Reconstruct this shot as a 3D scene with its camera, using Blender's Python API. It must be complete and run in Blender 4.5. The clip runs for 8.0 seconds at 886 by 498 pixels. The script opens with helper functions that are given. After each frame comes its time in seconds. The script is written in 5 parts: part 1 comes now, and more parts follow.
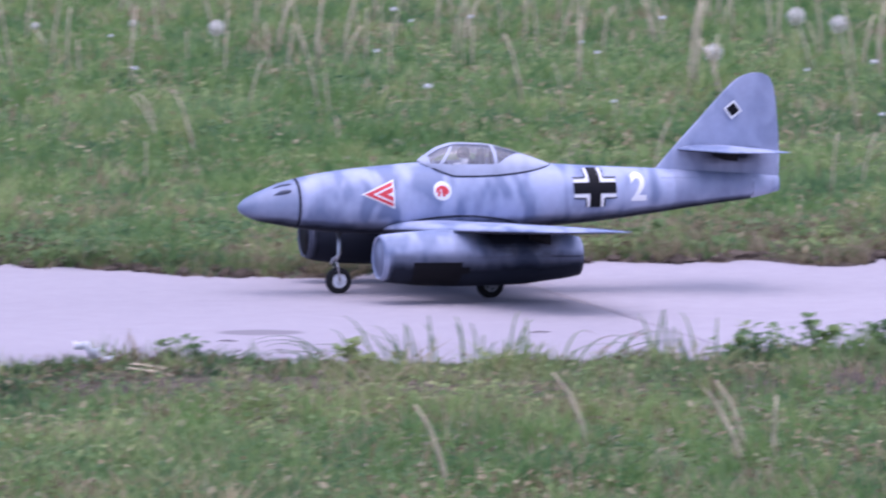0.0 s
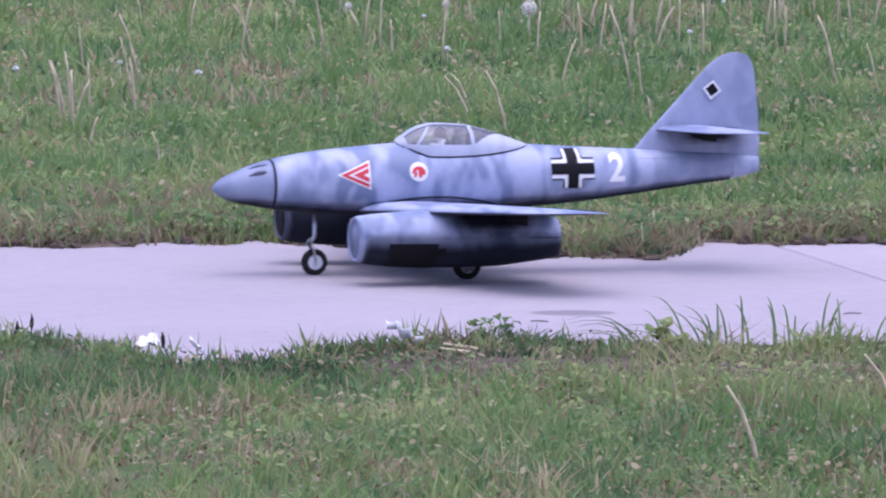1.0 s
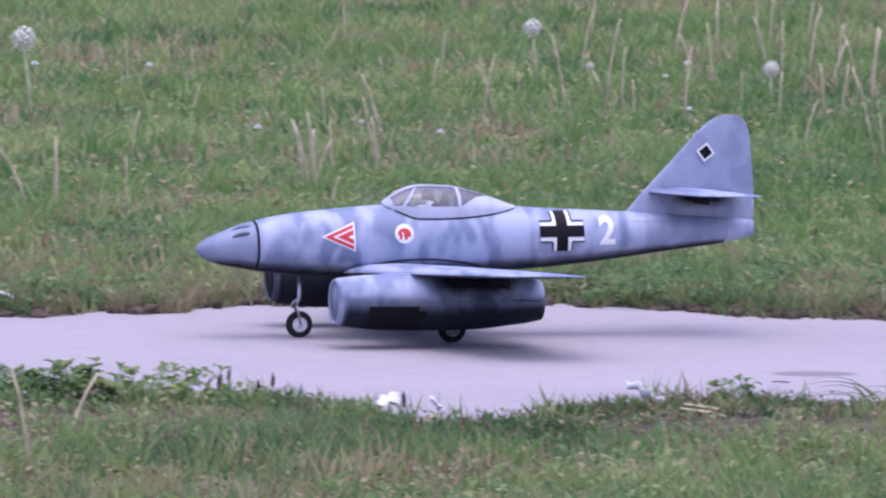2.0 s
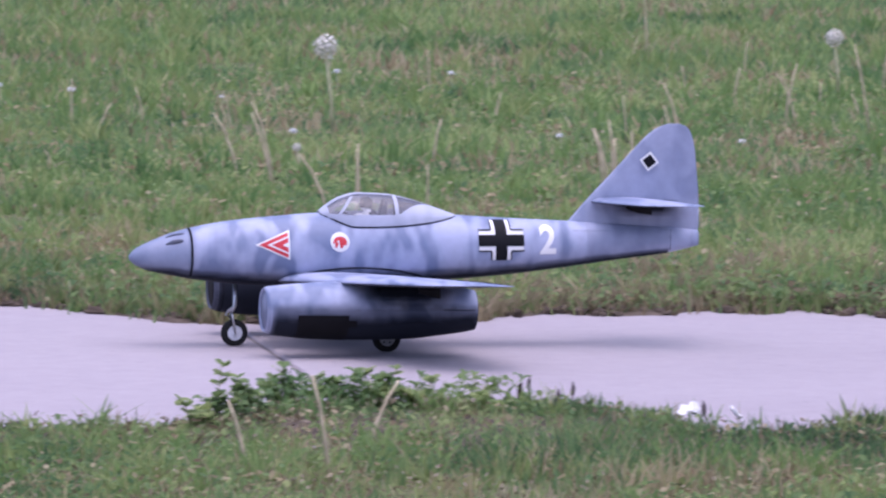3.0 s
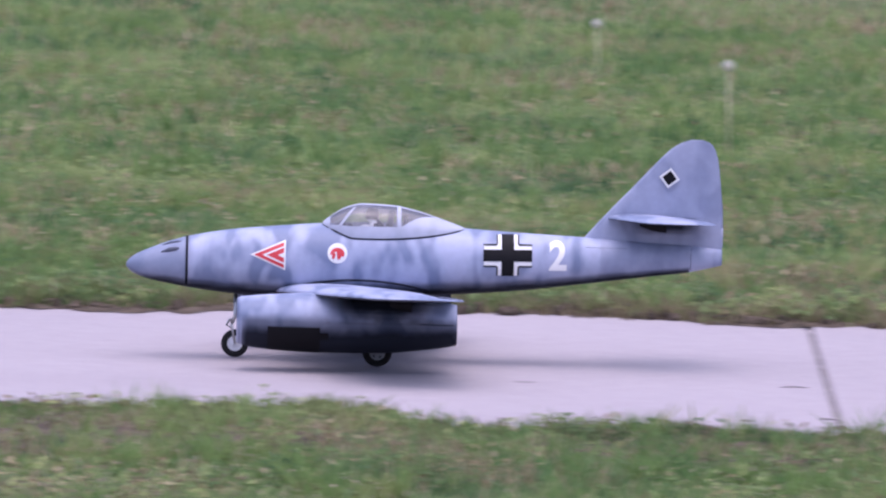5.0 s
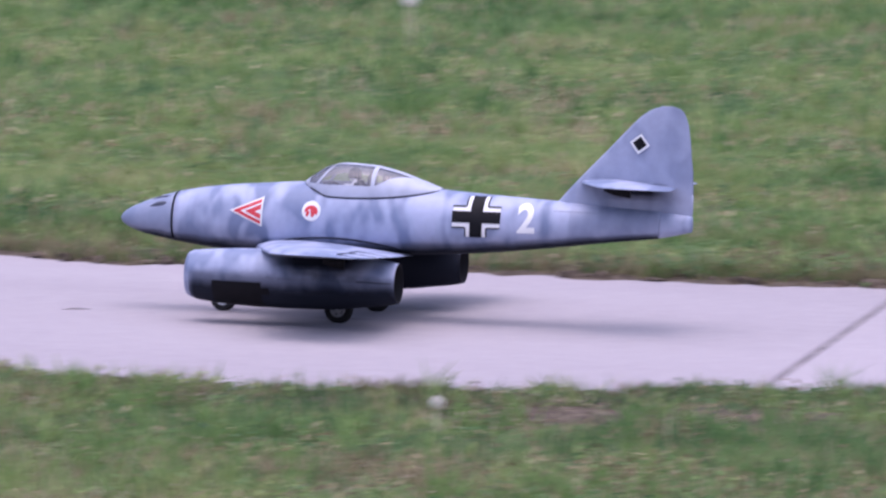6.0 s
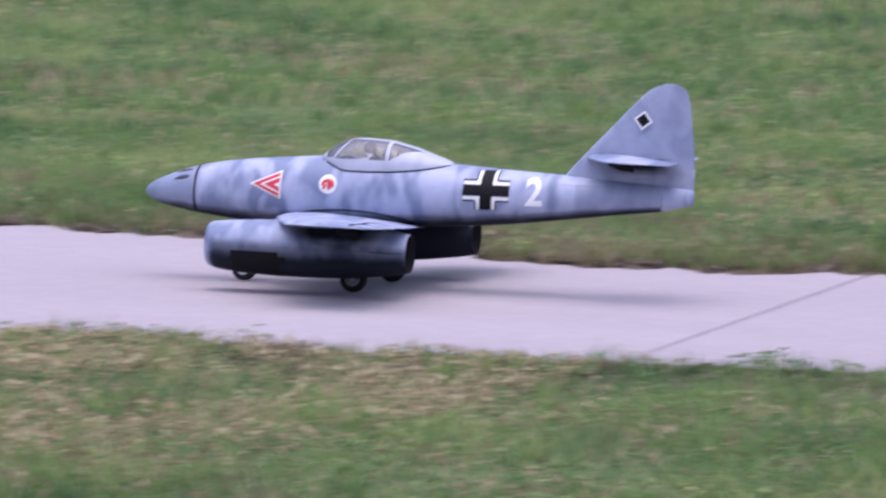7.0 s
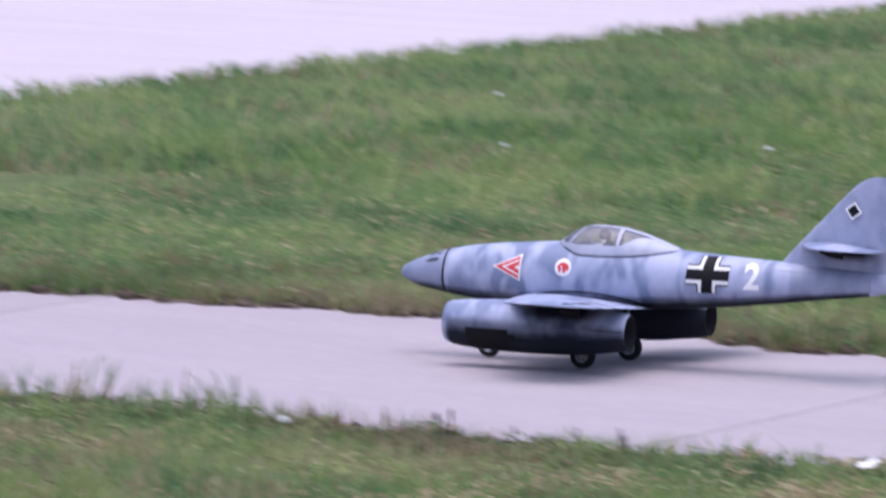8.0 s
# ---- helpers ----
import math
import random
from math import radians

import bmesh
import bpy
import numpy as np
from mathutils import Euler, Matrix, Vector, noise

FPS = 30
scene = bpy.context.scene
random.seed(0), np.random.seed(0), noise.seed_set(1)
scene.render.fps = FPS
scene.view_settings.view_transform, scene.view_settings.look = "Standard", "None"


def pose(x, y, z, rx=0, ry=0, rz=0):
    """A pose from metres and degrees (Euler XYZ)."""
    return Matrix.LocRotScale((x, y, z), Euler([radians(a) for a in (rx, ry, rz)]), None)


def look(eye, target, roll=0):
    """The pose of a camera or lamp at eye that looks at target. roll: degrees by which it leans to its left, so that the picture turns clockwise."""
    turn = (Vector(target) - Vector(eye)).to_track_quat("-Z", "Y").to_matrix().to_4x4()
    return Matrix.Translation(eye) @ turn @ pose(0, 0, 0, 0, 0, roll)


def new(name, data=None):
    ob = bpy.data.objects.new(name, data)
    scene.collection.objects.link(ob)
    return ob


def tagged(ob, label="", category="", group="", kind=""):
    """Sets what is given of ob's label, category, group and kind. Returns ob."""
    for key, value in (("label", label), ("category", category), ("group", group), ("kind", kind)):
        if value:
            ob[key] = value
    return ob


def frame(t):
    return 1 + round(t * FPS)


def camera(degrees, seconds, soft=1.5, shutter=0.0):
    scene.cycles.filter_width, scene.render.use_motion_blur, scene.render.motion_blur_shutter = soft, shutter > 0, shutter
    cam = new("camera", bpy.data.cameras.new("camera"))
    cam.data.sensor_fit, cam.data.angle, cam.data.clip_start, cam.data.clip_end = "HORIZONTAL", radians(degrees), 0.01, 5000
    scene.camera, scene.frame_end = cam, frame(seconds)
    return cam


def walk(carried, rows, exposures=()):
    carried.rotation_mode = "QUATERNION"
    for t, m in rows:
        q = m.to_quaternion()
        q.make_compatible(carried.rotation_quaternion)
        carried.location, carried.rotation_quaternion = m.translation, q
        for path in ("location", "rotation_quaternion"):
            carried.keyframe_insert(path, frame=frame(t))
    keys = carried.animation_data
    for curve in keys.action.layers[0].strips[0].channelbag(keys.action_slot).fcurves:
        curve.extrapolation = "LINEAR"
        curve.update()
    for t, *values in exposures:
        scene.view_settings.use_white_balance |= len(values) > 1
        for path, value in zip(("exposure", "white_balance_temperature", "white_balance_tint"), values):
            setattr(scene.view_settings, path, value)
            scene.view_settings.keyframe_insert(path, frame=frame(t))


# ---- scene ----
EYE = (0, 0, 1.65)
cam = camera(6.19, 8.0, 2.2, 0.28)
PATH = [
    (0.0, look(EYE, (4.644, 17.332, 0.217), 0.70)),
    (0.3, look(EYE, (4.235, 17.434, 0.197), 0.70)),
    (0.5, look(EYE, (4.055, 17.481, 0.243), 0.70)),
    (0.6, look(EYE, (3.991, 17.495, 0.237), 0.70)),
    (0.9, look(EYE, (3.973, 17.490, 0.133), 0.70)),
    (1.0, look(EYE, (3.978, 17.492, 0.166), 0.70)),
    (1.2, look(EYE, (3.882, 17.511, 0.130), 0.72)),
    (1.5, look(EYE, (3.742, 17.550, 0.233), 0.75)),
    (2.0, look(EYE, (3.460, 17.612, 0.290), 0.80)),
    (2.2, look(EYE, (3.299, 17.643, 0.299), 0.83)),
    (3.3, look(EYE, (2.453, 17.779, 0.272), 1.00)),
    (3.5, look(EYE, (2.103, 17.819, 0.211), 1.06)),
    (3.7, look(EYE, (1.729, 17.861, 0.238), 1.11)),
    (4.0, look(EYE, (1.170, 17.909, 0.270), 1.20)),
    (4.2, look(EYE, (0.786, 17.932, 0.297), 1.23)),
    (4.5, look(EYE, (0.214, 17.947, 0.286), 1.27)),
    (4.7, look(EYE, (-0.322, 17.946, 0.296), 1.30)),
    (5.8, look(EYE, (-3.035, 17.688, 0.268), 1.55)),
    (6.0, look(EYE, (-3.618, 17.575, 0.230), 1.58)),
    (6.2, look(EYE, (-4.065, 17.474, 0.182), 1.61)),
    (6.5, look(EYE, (-4.602, 17.342, 0.213), 1.65)),
    (7.0, look(EYE, (-5.927, 16.936, 0.222), 1.70)),
    (7.2, look(EYE, (-6.487, 16.728, 0.202), 1.74)),
    (7.5, look(EYE, (-7.381, 16.365, 0.345), 1.80)),
    (7.6, look(EYE, (-7.589, 16.268, 0.327), 1.84)),
    (7.8, look(EYE, (-7.941, 16.101, 0.355), 1.92)),
    (8.0, look(EYE, (-8.359, 15.898, 0.473), 2.00)),
]
walk(cam, PATH, [(0.0, 0.86, 5430, 31.5), (4.0, 0.79, 5790, 30.5), (6.2, 0.84, 5830, 29.5), (8.0, 0.79, 5890, 23.5)])

# world: an even grey sky with a wide, weak sun behind it
SUN_EL, SUN_ROT = radians(83), radians(180)
world = bpy.data.worlds.new("overcast")
scene.world = world
world.use_nodes = True
wn, wl = world.node_tree.nodes, world.node_tree.links
sky = wn.new("ShaderNodeTexSky")
sky.sky_type, sky.sun_disc, sky.sun_elevation, sky.sun_rotation = "NISHITA", False, SUN_EL, SUN_ROT
sky.air_density, sky.dust_density, sky.ozone_density = 1.0, 4.0, 1.0
wl.new(sky.outputs[0], wn["Background"].inputs[0])
wn["Background"].inputs[1].default_value = 0.12
sun_data = bpy.data.lights.new("sun", "SUN")
sun_data.energy, sun_data.angle, sun_data.color = 1.4, radians(100), (1.0, 0.96, 0.9)
sun = new("sun", sun_data)
sun.matrix_world = look((0, 0, 30), (0 - math.sin(SUN_ROT) * 18, -math.cos(SUN_ROT) * 18, 30 - math.tan(SUN_EL) * 18))


# ---- materials ----
class Mat:
    """A small builder for node materials."""

    def __init__(self, name, rough=0.6, metal=0.0, spec=0.5):
        self.m = bpy.data.materials.new(name)
        self.m.use_nodes = True
        self.n, self.l = self.m.node_tree.nodes, self.m.node_tree.links
        self.b = self.n["Principled BSDF"]
        self.b.inputs["Roughness"].default_value = rough
        self.b.inputs["Metallic"].default_value = metal
        self.b.inputs["Specular IOR Level"].default_value = spec

    def coords(self, world_space=False):
        if world_space:
            return self.n.new("ShaderNodeNewGeometry").outputs["Position"]
        return self.n.new("ShaderNodeTexCoord").outputs["Object"]

    def noise(self, vec, scale, detail=4.0, rough=0.55):
        t = self.n.new("ShaderNodeTexNoise")
        t.inputs["Scale"].default_value, t.inputs["Detail"].default_value, t.inputs["Roughness"].default_value = scale, detail, rough
        self.l.new(vec, t.inputs["Vector"])
        return t.outputs["Fac"]

    def ramp(self, fac, stops):
        r = self.n.new("ShaderNodeValToRGB")
        while len(r.color_ramp.elements) < len(stops):
            r.color_ramp.elements.new(0.5)
        for e, (p, c) in zip(r.color_ramp.elements, stops):
            e.position, e.color = p, (c, c, c, 1) if isinstance(c, (int, float)) else (*c, 1)
        self.l.new(fac, r.inputs[0])
        return r.outputs[0]

    def mix(self, fac, a, b, blend="MIX"):
        x = self.n.new("ShaderNodeMix")
        x.data_type, x.blend_type = "RGBA", blend
        for value, socket in ((fac, x.inputs[0]), (a, x.inputs[6]), (b, x.inputs[7])):
            if isinstance(value, (int, float)):
                socket.default_value = value
            elif isinstance(value, tuple):
                socket.default_value = (*value, 1)
            else:
                self.l.new(value, socket)
        return x.outputs[2]

    def math(self, op, a, b=0.0):
        x = self.n.new("ShaderNodeMath")
        x.operation = op
        for value, socket in ((a, x.inputs[0]), (b, x.inputs[1])):
            if isinstance(value, (int, float)):
                socket.default_value = value
            else:
                self.l.new(value, socket)
        return x.outputs[0]

    def color(self, c):
        if isinstance(c, tuple):
            self.b.inputs["Base Color"].default_value = (*c, 1)
        else:
            self.l.new(c, self.b.inputs["Base Color"])
        return self

    def bump(self, height, strength=0.3, dist=0.002):
        x = self.n.new("ShaderNodeBump")
        x.inputs["Strength"].default_value, x.inputs["Distance"].default_value = strength, dist
        self.l.new(height, x.inputs["Height"])
        self.l.new(x.outputs[0], self.b.inputs["Normal"])
        return self


def plain(name, c, rough=0.5, metal=0.0, spec=0.5, vary=0.12, scale=60):
    """A material of one colour with faint stains and fine relief."""
    m = Mat(name, rough, metal, spec)
    v = m.coords()
    n = m.noise(v, scale, 3)
    dark = tuple(x * (1 - vary) for x in c)
    light = tuple(min(1, x * (1 + vary)) for x in c)
    m.color(m.ramp(n, [(0.3, dark), (0.7, light)])).bump(m.noise(v, scale * 6, 2), 0.1, 0.0005)
    return m.m


def camouflage(name="camouflage_paint", tint=1.0):
    """Grey-blue foam paint with soft, darker airbrushed mottles."""
    m = Mat(name, 0.47, 0, 0.45)
    v = m.coords()
    stretch = m.n.new("ShaderNodeMapping")
    stretch.inputs["Scale"].default_value = (1.5, 0.7, 0.85)
    m.l.new(v, stretch.inputs[0])
    big = m.noise(stretch.outputs[0], 10.5, 1, 0.45)
    big.node.inputs["Distortion"].default_value = 0.45
    small = m.noise(stretch.outputs[0], 24, 1, 0.4)
    spots = m.math("ADD", m.math("MULTIPLY", big, 0.80), m.math("MULTIPLY", small, 0.20))
    base = m.ramp(spots, [(0.40, (0.365, 0.40, 0.545)), (0.49, (0.300, 0.340, 0.475)), (0.585, (0.168, 0.208, 0.325))])
    grime = m.ramp(m.noise(v, 60, 3), [(0.3, 0.95), (0.7, 1.04)])
    if tint > 1:
        base = m.mix(0.7, base, (0.50, 0.52, 0.60))
    elif tint < 0.9:
        base = m.mix(0.75, base, (0.175, 0.21, 0.305))
    elif tint < 1:
        base = m.mix(0.6, base, (0.275, 0.305, 0.425))
    m.color(m.mix(1.0, base, grime, "MULTIPLY"))
    m.bump(m.noise(v, 420, 3), 0.12, 0.0006)
    return m.m


def concrete(name="concrete", light=1.0):
    """Old broom-finished concrete with faint traffic stains."""
    m = Mat(name, 0.9, 0, 0.25)
    v = m.coords(True)
    wide = m.n.new("ShaderNodeMapping")
    wide.inputs["Scale"].default_value = (0.35, 1.0, 1.0)
    m.l.new(v, wide.inputs[0])
    n1, n2, n3 = m.noise(wide.outputs[0], 1.5, 4), m.noise(v, 16, 5), m.noise(v, 300, 3)
    tone = m.math("ADD", m.math("MULTIPLY", n1, 0.5), m.math("MULTIPLY", n2, 0.5))
    base = m.ramp(tone, [(p, (light * r, light * g, light * bl)) for p, r, g, bl in ((0.30, 0.305, 0.275, 0.292), (0.5, 0.335, 0.303, 0.320), (0.70, 0.362, 0.329, 0.346))])
    fine = m.ramp(n3, [(0.3, 0.93), (0.7, 1.05)])
    pits = m.ramp(m.noise(v, 26, 2), [(0.25, 0.8), (0.29, 1.0)])
    cut = m.n.new("ShaderNodeSeparateXYZ")
    m.l.new(v, cut.inputs[0])
    for sx, sy, rx, ry, tone in ((4.33, 17.72, 0.125, 0.085, 0.62), (1.71, 18.04, 0.02, 0.05, 0.7), (-4.0, 18.3, 0.09, 0.03, 0.72), (-0.9, 18.1, 0.03, 0.04, 0.7)):
        dx, dy = m.math("DIVIDE", m.math("SUBTRACT", cut.outputs[0], sx), rx), m.math("DIVIDE", m.math("SUBTRACT", cut.outputs[1], sy), ry)
        far = m.math("ADD", m.math("MULTIPLY", dx, dx), m.math("MULTIPLY", dy, dy))
        spot = m.ramp(m.math("ADD", far, m.math("MULTIPLY", n2, 0.5)), [(0.75, tone), (1.3 if tone < 0.65 else 1.6, 1.0)])
        base = m.mix(1.0, base, spot, "MULTIPLY")
    rnd = m.n.new("ShaderNodeObjectInfo").outputs["Random"]
    slab = m.ramp(rnd, [(0.0, 0.94), (1.0, 1.05)])
    out = m.mix(1.0, m.mix(1.0, base, fine, "MULTIPLY"), pits, "MULTIPLY")
    m.color(m.mix(1.0, out, slab, "MULTIPLY")).bump(n3, 0.35, 0.003)
    return m.m


def earth():
    """Soil under the turf: litter, moss and clover at several scales."""
    m = Mat("turf_soil", 0.95, 0, 0.1)
    v = m.coords(True)
    n1, n2, n3 = m.noise(v, 0.9, 5), m.noise(v, 7, 6, 0.65), m.noise(v, 60, 4)
    green = m.ramp(n2, [(0.3, (0.05, 0.085, 0.03)), (0.55, (0.09, 0.15, 0.05)), (0.75, (0.14, 0.20, 0.07))])
    brown = m.ramp(n3, [(0.3, (0.10, 0.078, 0.052)), (0.7, (0.27, 0.21, 0.14))])
    m.color(m.mix(m.ramp(n1, [(0.48, 0.15), (0.70, 0.7)]), green, brown)).bump(n3, 0.8, 0.02)
    return m.m


def turf(name, dry, bright=1.0, patchy=0.7, tan=1.0, spread=1.5):
    """Thin blades and leaves: each its own green or straw colour, in lighter, darker and dead patches; some light comes through."""
    m = Mat(name, 0.7, 0, 0.2)
    rnd = m.n.new("ShaderNodeNewGeometry").outputs["Random Per Island"]
    v = m.coords(True)
    patch, fine, wide = m.noise(v, spread, 5, 0.62), m.noise(v, 6, 5, 0.65), m.noise(v, 0.8, 4, 0.6)
    hue = m.math("ADD", m.math("ADD", m.math("MULTIPLY", rnd, 0.10), m.math("MULTIPLY", fine, 0.38)), m.math("MULTIPLY", wide, 0.52))
    g = lambda *c: tuple(q * bright for q in c)
    green = m.ramp(hue, [(0.37, g(0.055, 0.115, 0.054)), (0.455, g(0.136, 0.227, 0.096)), (0.530, g(0.228, 0.318, 0.122)), (0.60, g(0.36, 0.41, 0.17))])
    straw = m.ramp(m.math("FRACT", m.math("MULTIPLY", rnd, 7.0)), [(0.0, (0.22 * tan, 0.168 * tan, 0.098 * tan)), (0.55, (0.37 * tan, 0.305 * tan, 0.180 * tan)), (1.0, (0.52 * tan, 0.45 * tan, 0.29 * tan))])
    share = m.math("ADD", dry, m.ramp(patch, [(0.50, 0.0), (0.60, patchy)]))
    pick = m.math("LESS_THAN", m.math("FRACT", m.math("MULTIPLY", rnd, 13.0)), share)
    col = m.mix(pick, green, straw)
    m.color(col)
    thin, both = m.n.new("ShaderNodeBsdfTranslucent"), m.n.new("ShaderNodeMixShader")
    both.inputs[0].default_value = 0.52
    m.l.new(col, thin.inputs[0])
    m.l.new(m.b.outputs[0], both.inputs[1]), m.l.new(thin.outputs[0], both.inputs[2])
    m.l.new(both.outputs[0], m.n["Material Output"].inputs[0])
    return m.m


def tussock_green(name, bright=1.0, straw=0.12):
    """Blades of tufts: one tone to a tuft, from dark green over yellow-green to straw, a little light coming through."""
    m = Mat(name, 0.7, 0, 0.2)
    at = m.n.new("ShaderNodeAttribute")
    at.attribute_name = "tone"
    rnd = m.n.new("ShaderNodeNewGeometry").outputs["Random Per Island"]
    tone = m.math("ADD", m.math("MULTIPLY", rnd, 0.16), m.math("MULTIPLY", at.outputs["Fac"], 0.84))
    g = lambda *c: tuple(q * bright for q in c)
    e = 1 - straw
    col = m.ramp(tone, [(0.05, g(0.046, 0.090, 0.042)), (0.32 * e, g(0.098, 0.188, 0.066)), (0.62 * e, g(0.182, 0.280, 0.090)), (0.88 * e, g(0.285, 0.320, 0.128)), (e, g(0.33, 0.29, 0.16)), (1.0, g(0.46, 0.37, 0.25))])
    m.color(col)
    thin, both = m.n.new("ShaderNodeBsdfTranslucent"), m.n.new("ShaderNodeMixShader")
    both.inputs[0].default_value = 0.45
    m.l.new(col, thin.inputs[0])
    m.l.new(m.b.outputs[0], both.inputs[1]), m.l.new(thin.outputs[0], both.inputs[2])
    m.l.new(both.outputs[0], m.n["Material Output"].inputs[0])
    return m.m


def soft_black():
    """Black for the underside and for painted shade: solid in the middle of its strip, thinning out to nothing towards
    the strip's edge.
    """
    m = Mat("soft_edged_black", 0.75, 0, 0.12)
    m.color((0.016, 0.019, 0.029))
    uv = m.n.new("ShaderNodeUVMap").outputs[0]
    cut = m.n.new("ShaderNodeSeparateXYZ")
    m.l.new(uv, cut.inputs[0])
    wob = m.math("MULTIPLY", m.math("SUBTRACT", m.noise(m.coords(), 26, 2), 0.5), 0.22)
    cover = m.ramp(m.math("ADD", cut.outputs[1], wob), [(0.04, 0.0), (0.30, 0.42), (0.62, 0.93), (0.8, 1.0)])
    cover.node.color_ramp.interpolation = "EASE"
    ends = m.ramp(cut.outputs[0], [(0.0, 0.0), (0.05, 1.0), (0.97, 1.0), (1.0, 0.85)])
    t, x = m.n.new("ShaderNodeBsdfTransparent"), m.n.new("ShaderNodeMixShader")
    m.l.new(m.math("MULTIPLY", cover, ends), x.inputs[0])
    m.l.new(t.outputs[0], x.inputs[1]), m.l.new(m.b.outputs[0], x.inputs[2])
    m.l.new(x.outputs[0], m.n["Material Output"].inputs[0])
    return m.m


def clear():
    """Thin moulded clear plastic, slightly hazed."""
    m = bpy.data.materials.new("clear_plastic")
    m.use_nodes = True
    n, l = m.node_tree.nodes, m.node_tree.links
    n.remove(n["Principled BSDF"])
    t, g, x, f = n.new("ShaderNodeBsdfTransparent"), n.new("ShaderNodeBsdfGlossy"), n.new("ShaderNodeMixShader"), n.new("ShaderNodeFresnel")
    haze, y = n.new("ShaderNodeBsdfDiffuse"), n.new("ShaderNodeMixShader")
    haze.inputs[0].default_value, y.inputs[0].default_value = (0.80, 0.78, 0.84, 1), 0.13
    t.inputs[0].default_value, g.inputs["Roughness"].default_value, f.inputs[0].default_value = (0.9, 0.9, 0.92, 1), 0.12, 1.5
    l.new(t.outputs[0], y.inputs[1]), l.new(haze.outputs[0], y.inputs[2])
    l.new(f.outputs[0], x.inputs[0]), l.new(y.outputs[0], x.inputs[1]), l.new(g.outputs[0], x.inputs[2])
    l.new(x.outputs[0], n["Material Output"].inputs[0])
    return m


FRAME, NOSE = camouflage("canopy_frame_paint", 1.2), camouflage("nose_paint", 0.8)
FIN = camouflage("fin_paint", 0.95)
CAMO, CONCRETE, PALE, EARTH, CLEAR = camouflage(), concrete(), concrete("pale_concrete", 1.32), earth(), clear()
TURF_NEAR, TURF_FAR = turf("turf_near", 0.14, 1.04), turf("turf_far", 0.08, 1.15, 0.65, 1.1, 0.9)
TURF_FRESH = turf("turf_fresh", 0.04, 1.14, 0.35, 0.95, 0.9)
VERGE = turf("verge_growth", 0.14, 0.72, 0.7, 0.5)
DRY = turf("dry_patch", 0.85, 0.9, 0.7, 1.15)
LITTER, CLOVER = turf("dead_litter", 0.8, 0.8, 0.7, 0.52), turf("clover_leaf", 0.14, 0.98, 0.45)
TUSSOCK, TUSSOCK_EDGE = tussock_green("tussock_green", 1.14, 0.20), tussock_green("edge_tussock", 0.78, 0.46)
SOD = plain("dark_sod", (0.088, 0.070, 0.054), 0.95, spec=0.1, vary=0.55, scale=22)
SEED = plain("dark_seed_head", (0.045, 0.034, 0.026), 0.9, spec=0.1, vary=0.3, scale=80)
JOINT = plain("joint_dirt", (0.19, 0.17, 0.17), 0.95, spec=0.1, vary=0.4, scale=9)
THATCH = plain("dead_thatch", (0.21, 0.18, 0.13), 0.95, spec=0.1, vary=0.4, scale=28)
SOOT = plain("matt_black_paint", (0.005, 0.005, 0.007), 0.7, spec=0.2)
DUCT = plain("duct_blue_grey", (0.17, 0.20, 0.29), 0.6, spec=0.3, vary=0.2, scale=25)
GREY = plain("dark_blue_grey", (0.075, 0.085, 0.12), 0.65, spec=0.3)
UNDER = plain("dark_slate", (0.05, 0.055, 0.07), 0.7, spec=0.2)
SEAM = plain("panel_line", (0.02, 0.022, 0.03), 0.8, spec=0.1)
WHITE = plain("white_decal", (0.78, 0.78, 0.78), 0.5, vary=0.03)
RED = plain("red_decal", (0.62, 0.035, 0.045), 0.5, vary=0.06)
BLACK = plain("black_decal", (0.006, 0.006, 0.008), 0.6, spec=0.15)
RUBBER = plain("tyre_rubber", (0.018, 0.018, 0.019), 0.85, spec=0.2)
RIM = plain("grey_rim_plastic", (0.62, 0.64, 0.68), 0.45, spec=0.5)
DULL = plain("dull_rim_plastic", (0.30, 0.31, 0.33), 0.5, spec=0.4)
STEEL = plain("bare_steel", (0.55, 0.55, 0.56), 0.35, metal=0.9)
DOLL = plain("figure_paint", (0.012, 0.012, 0.016), 0.8, spec=0.1)
COCKPIT = plain("cockpit_grey", (0.33, 0.33, 0.36), 0.8)
STRAW = plain("dry_straw", (0.54, 0.455, 0.31), 0.85, spec=0.2, vary=0.3, scale=18)
STEM = plain("green_stem", (0.46, 0.44, 0.27), 0.7, spec=0.2, vary=0.25, scale=20)
FLUFF = plain("seed_fluff", (0.66, 0.63, 0.57), 0.95, spec=0.0, vary=0.1)
LEAF, SOFT_BLACK = turf("weed_leaf", 0.04, 1.0, 0.15), soft_black()
PLUME = plain("white_plume", (0.8, 0.8, 0.8), 0.8, vary=0.06)
YELLOW = plain("yellow_petal", (0.75, 0.42, 0.03), 0.7, vary=0.15)


# ---- mesh helpers ----
def part(name, bm, material, parent=None, label="", smooth=True):
    """Links a bmesh as one mesh object, under parent if there is one."""
    me = bpy.data.meshes.new(name)
    bmesh.ops.recalc_face_normals(bm, faces=bm.faces)
    bm.to_mesh(me)
    bm.free()
    me.materials.append(material)
    if smooth:
        me.polygons.foreach_set("use_smooth", [True] * len(me.polygons))
    ob = new(name, me)
    ob.parent = parent
    return tagged(ob, label) if label else ob


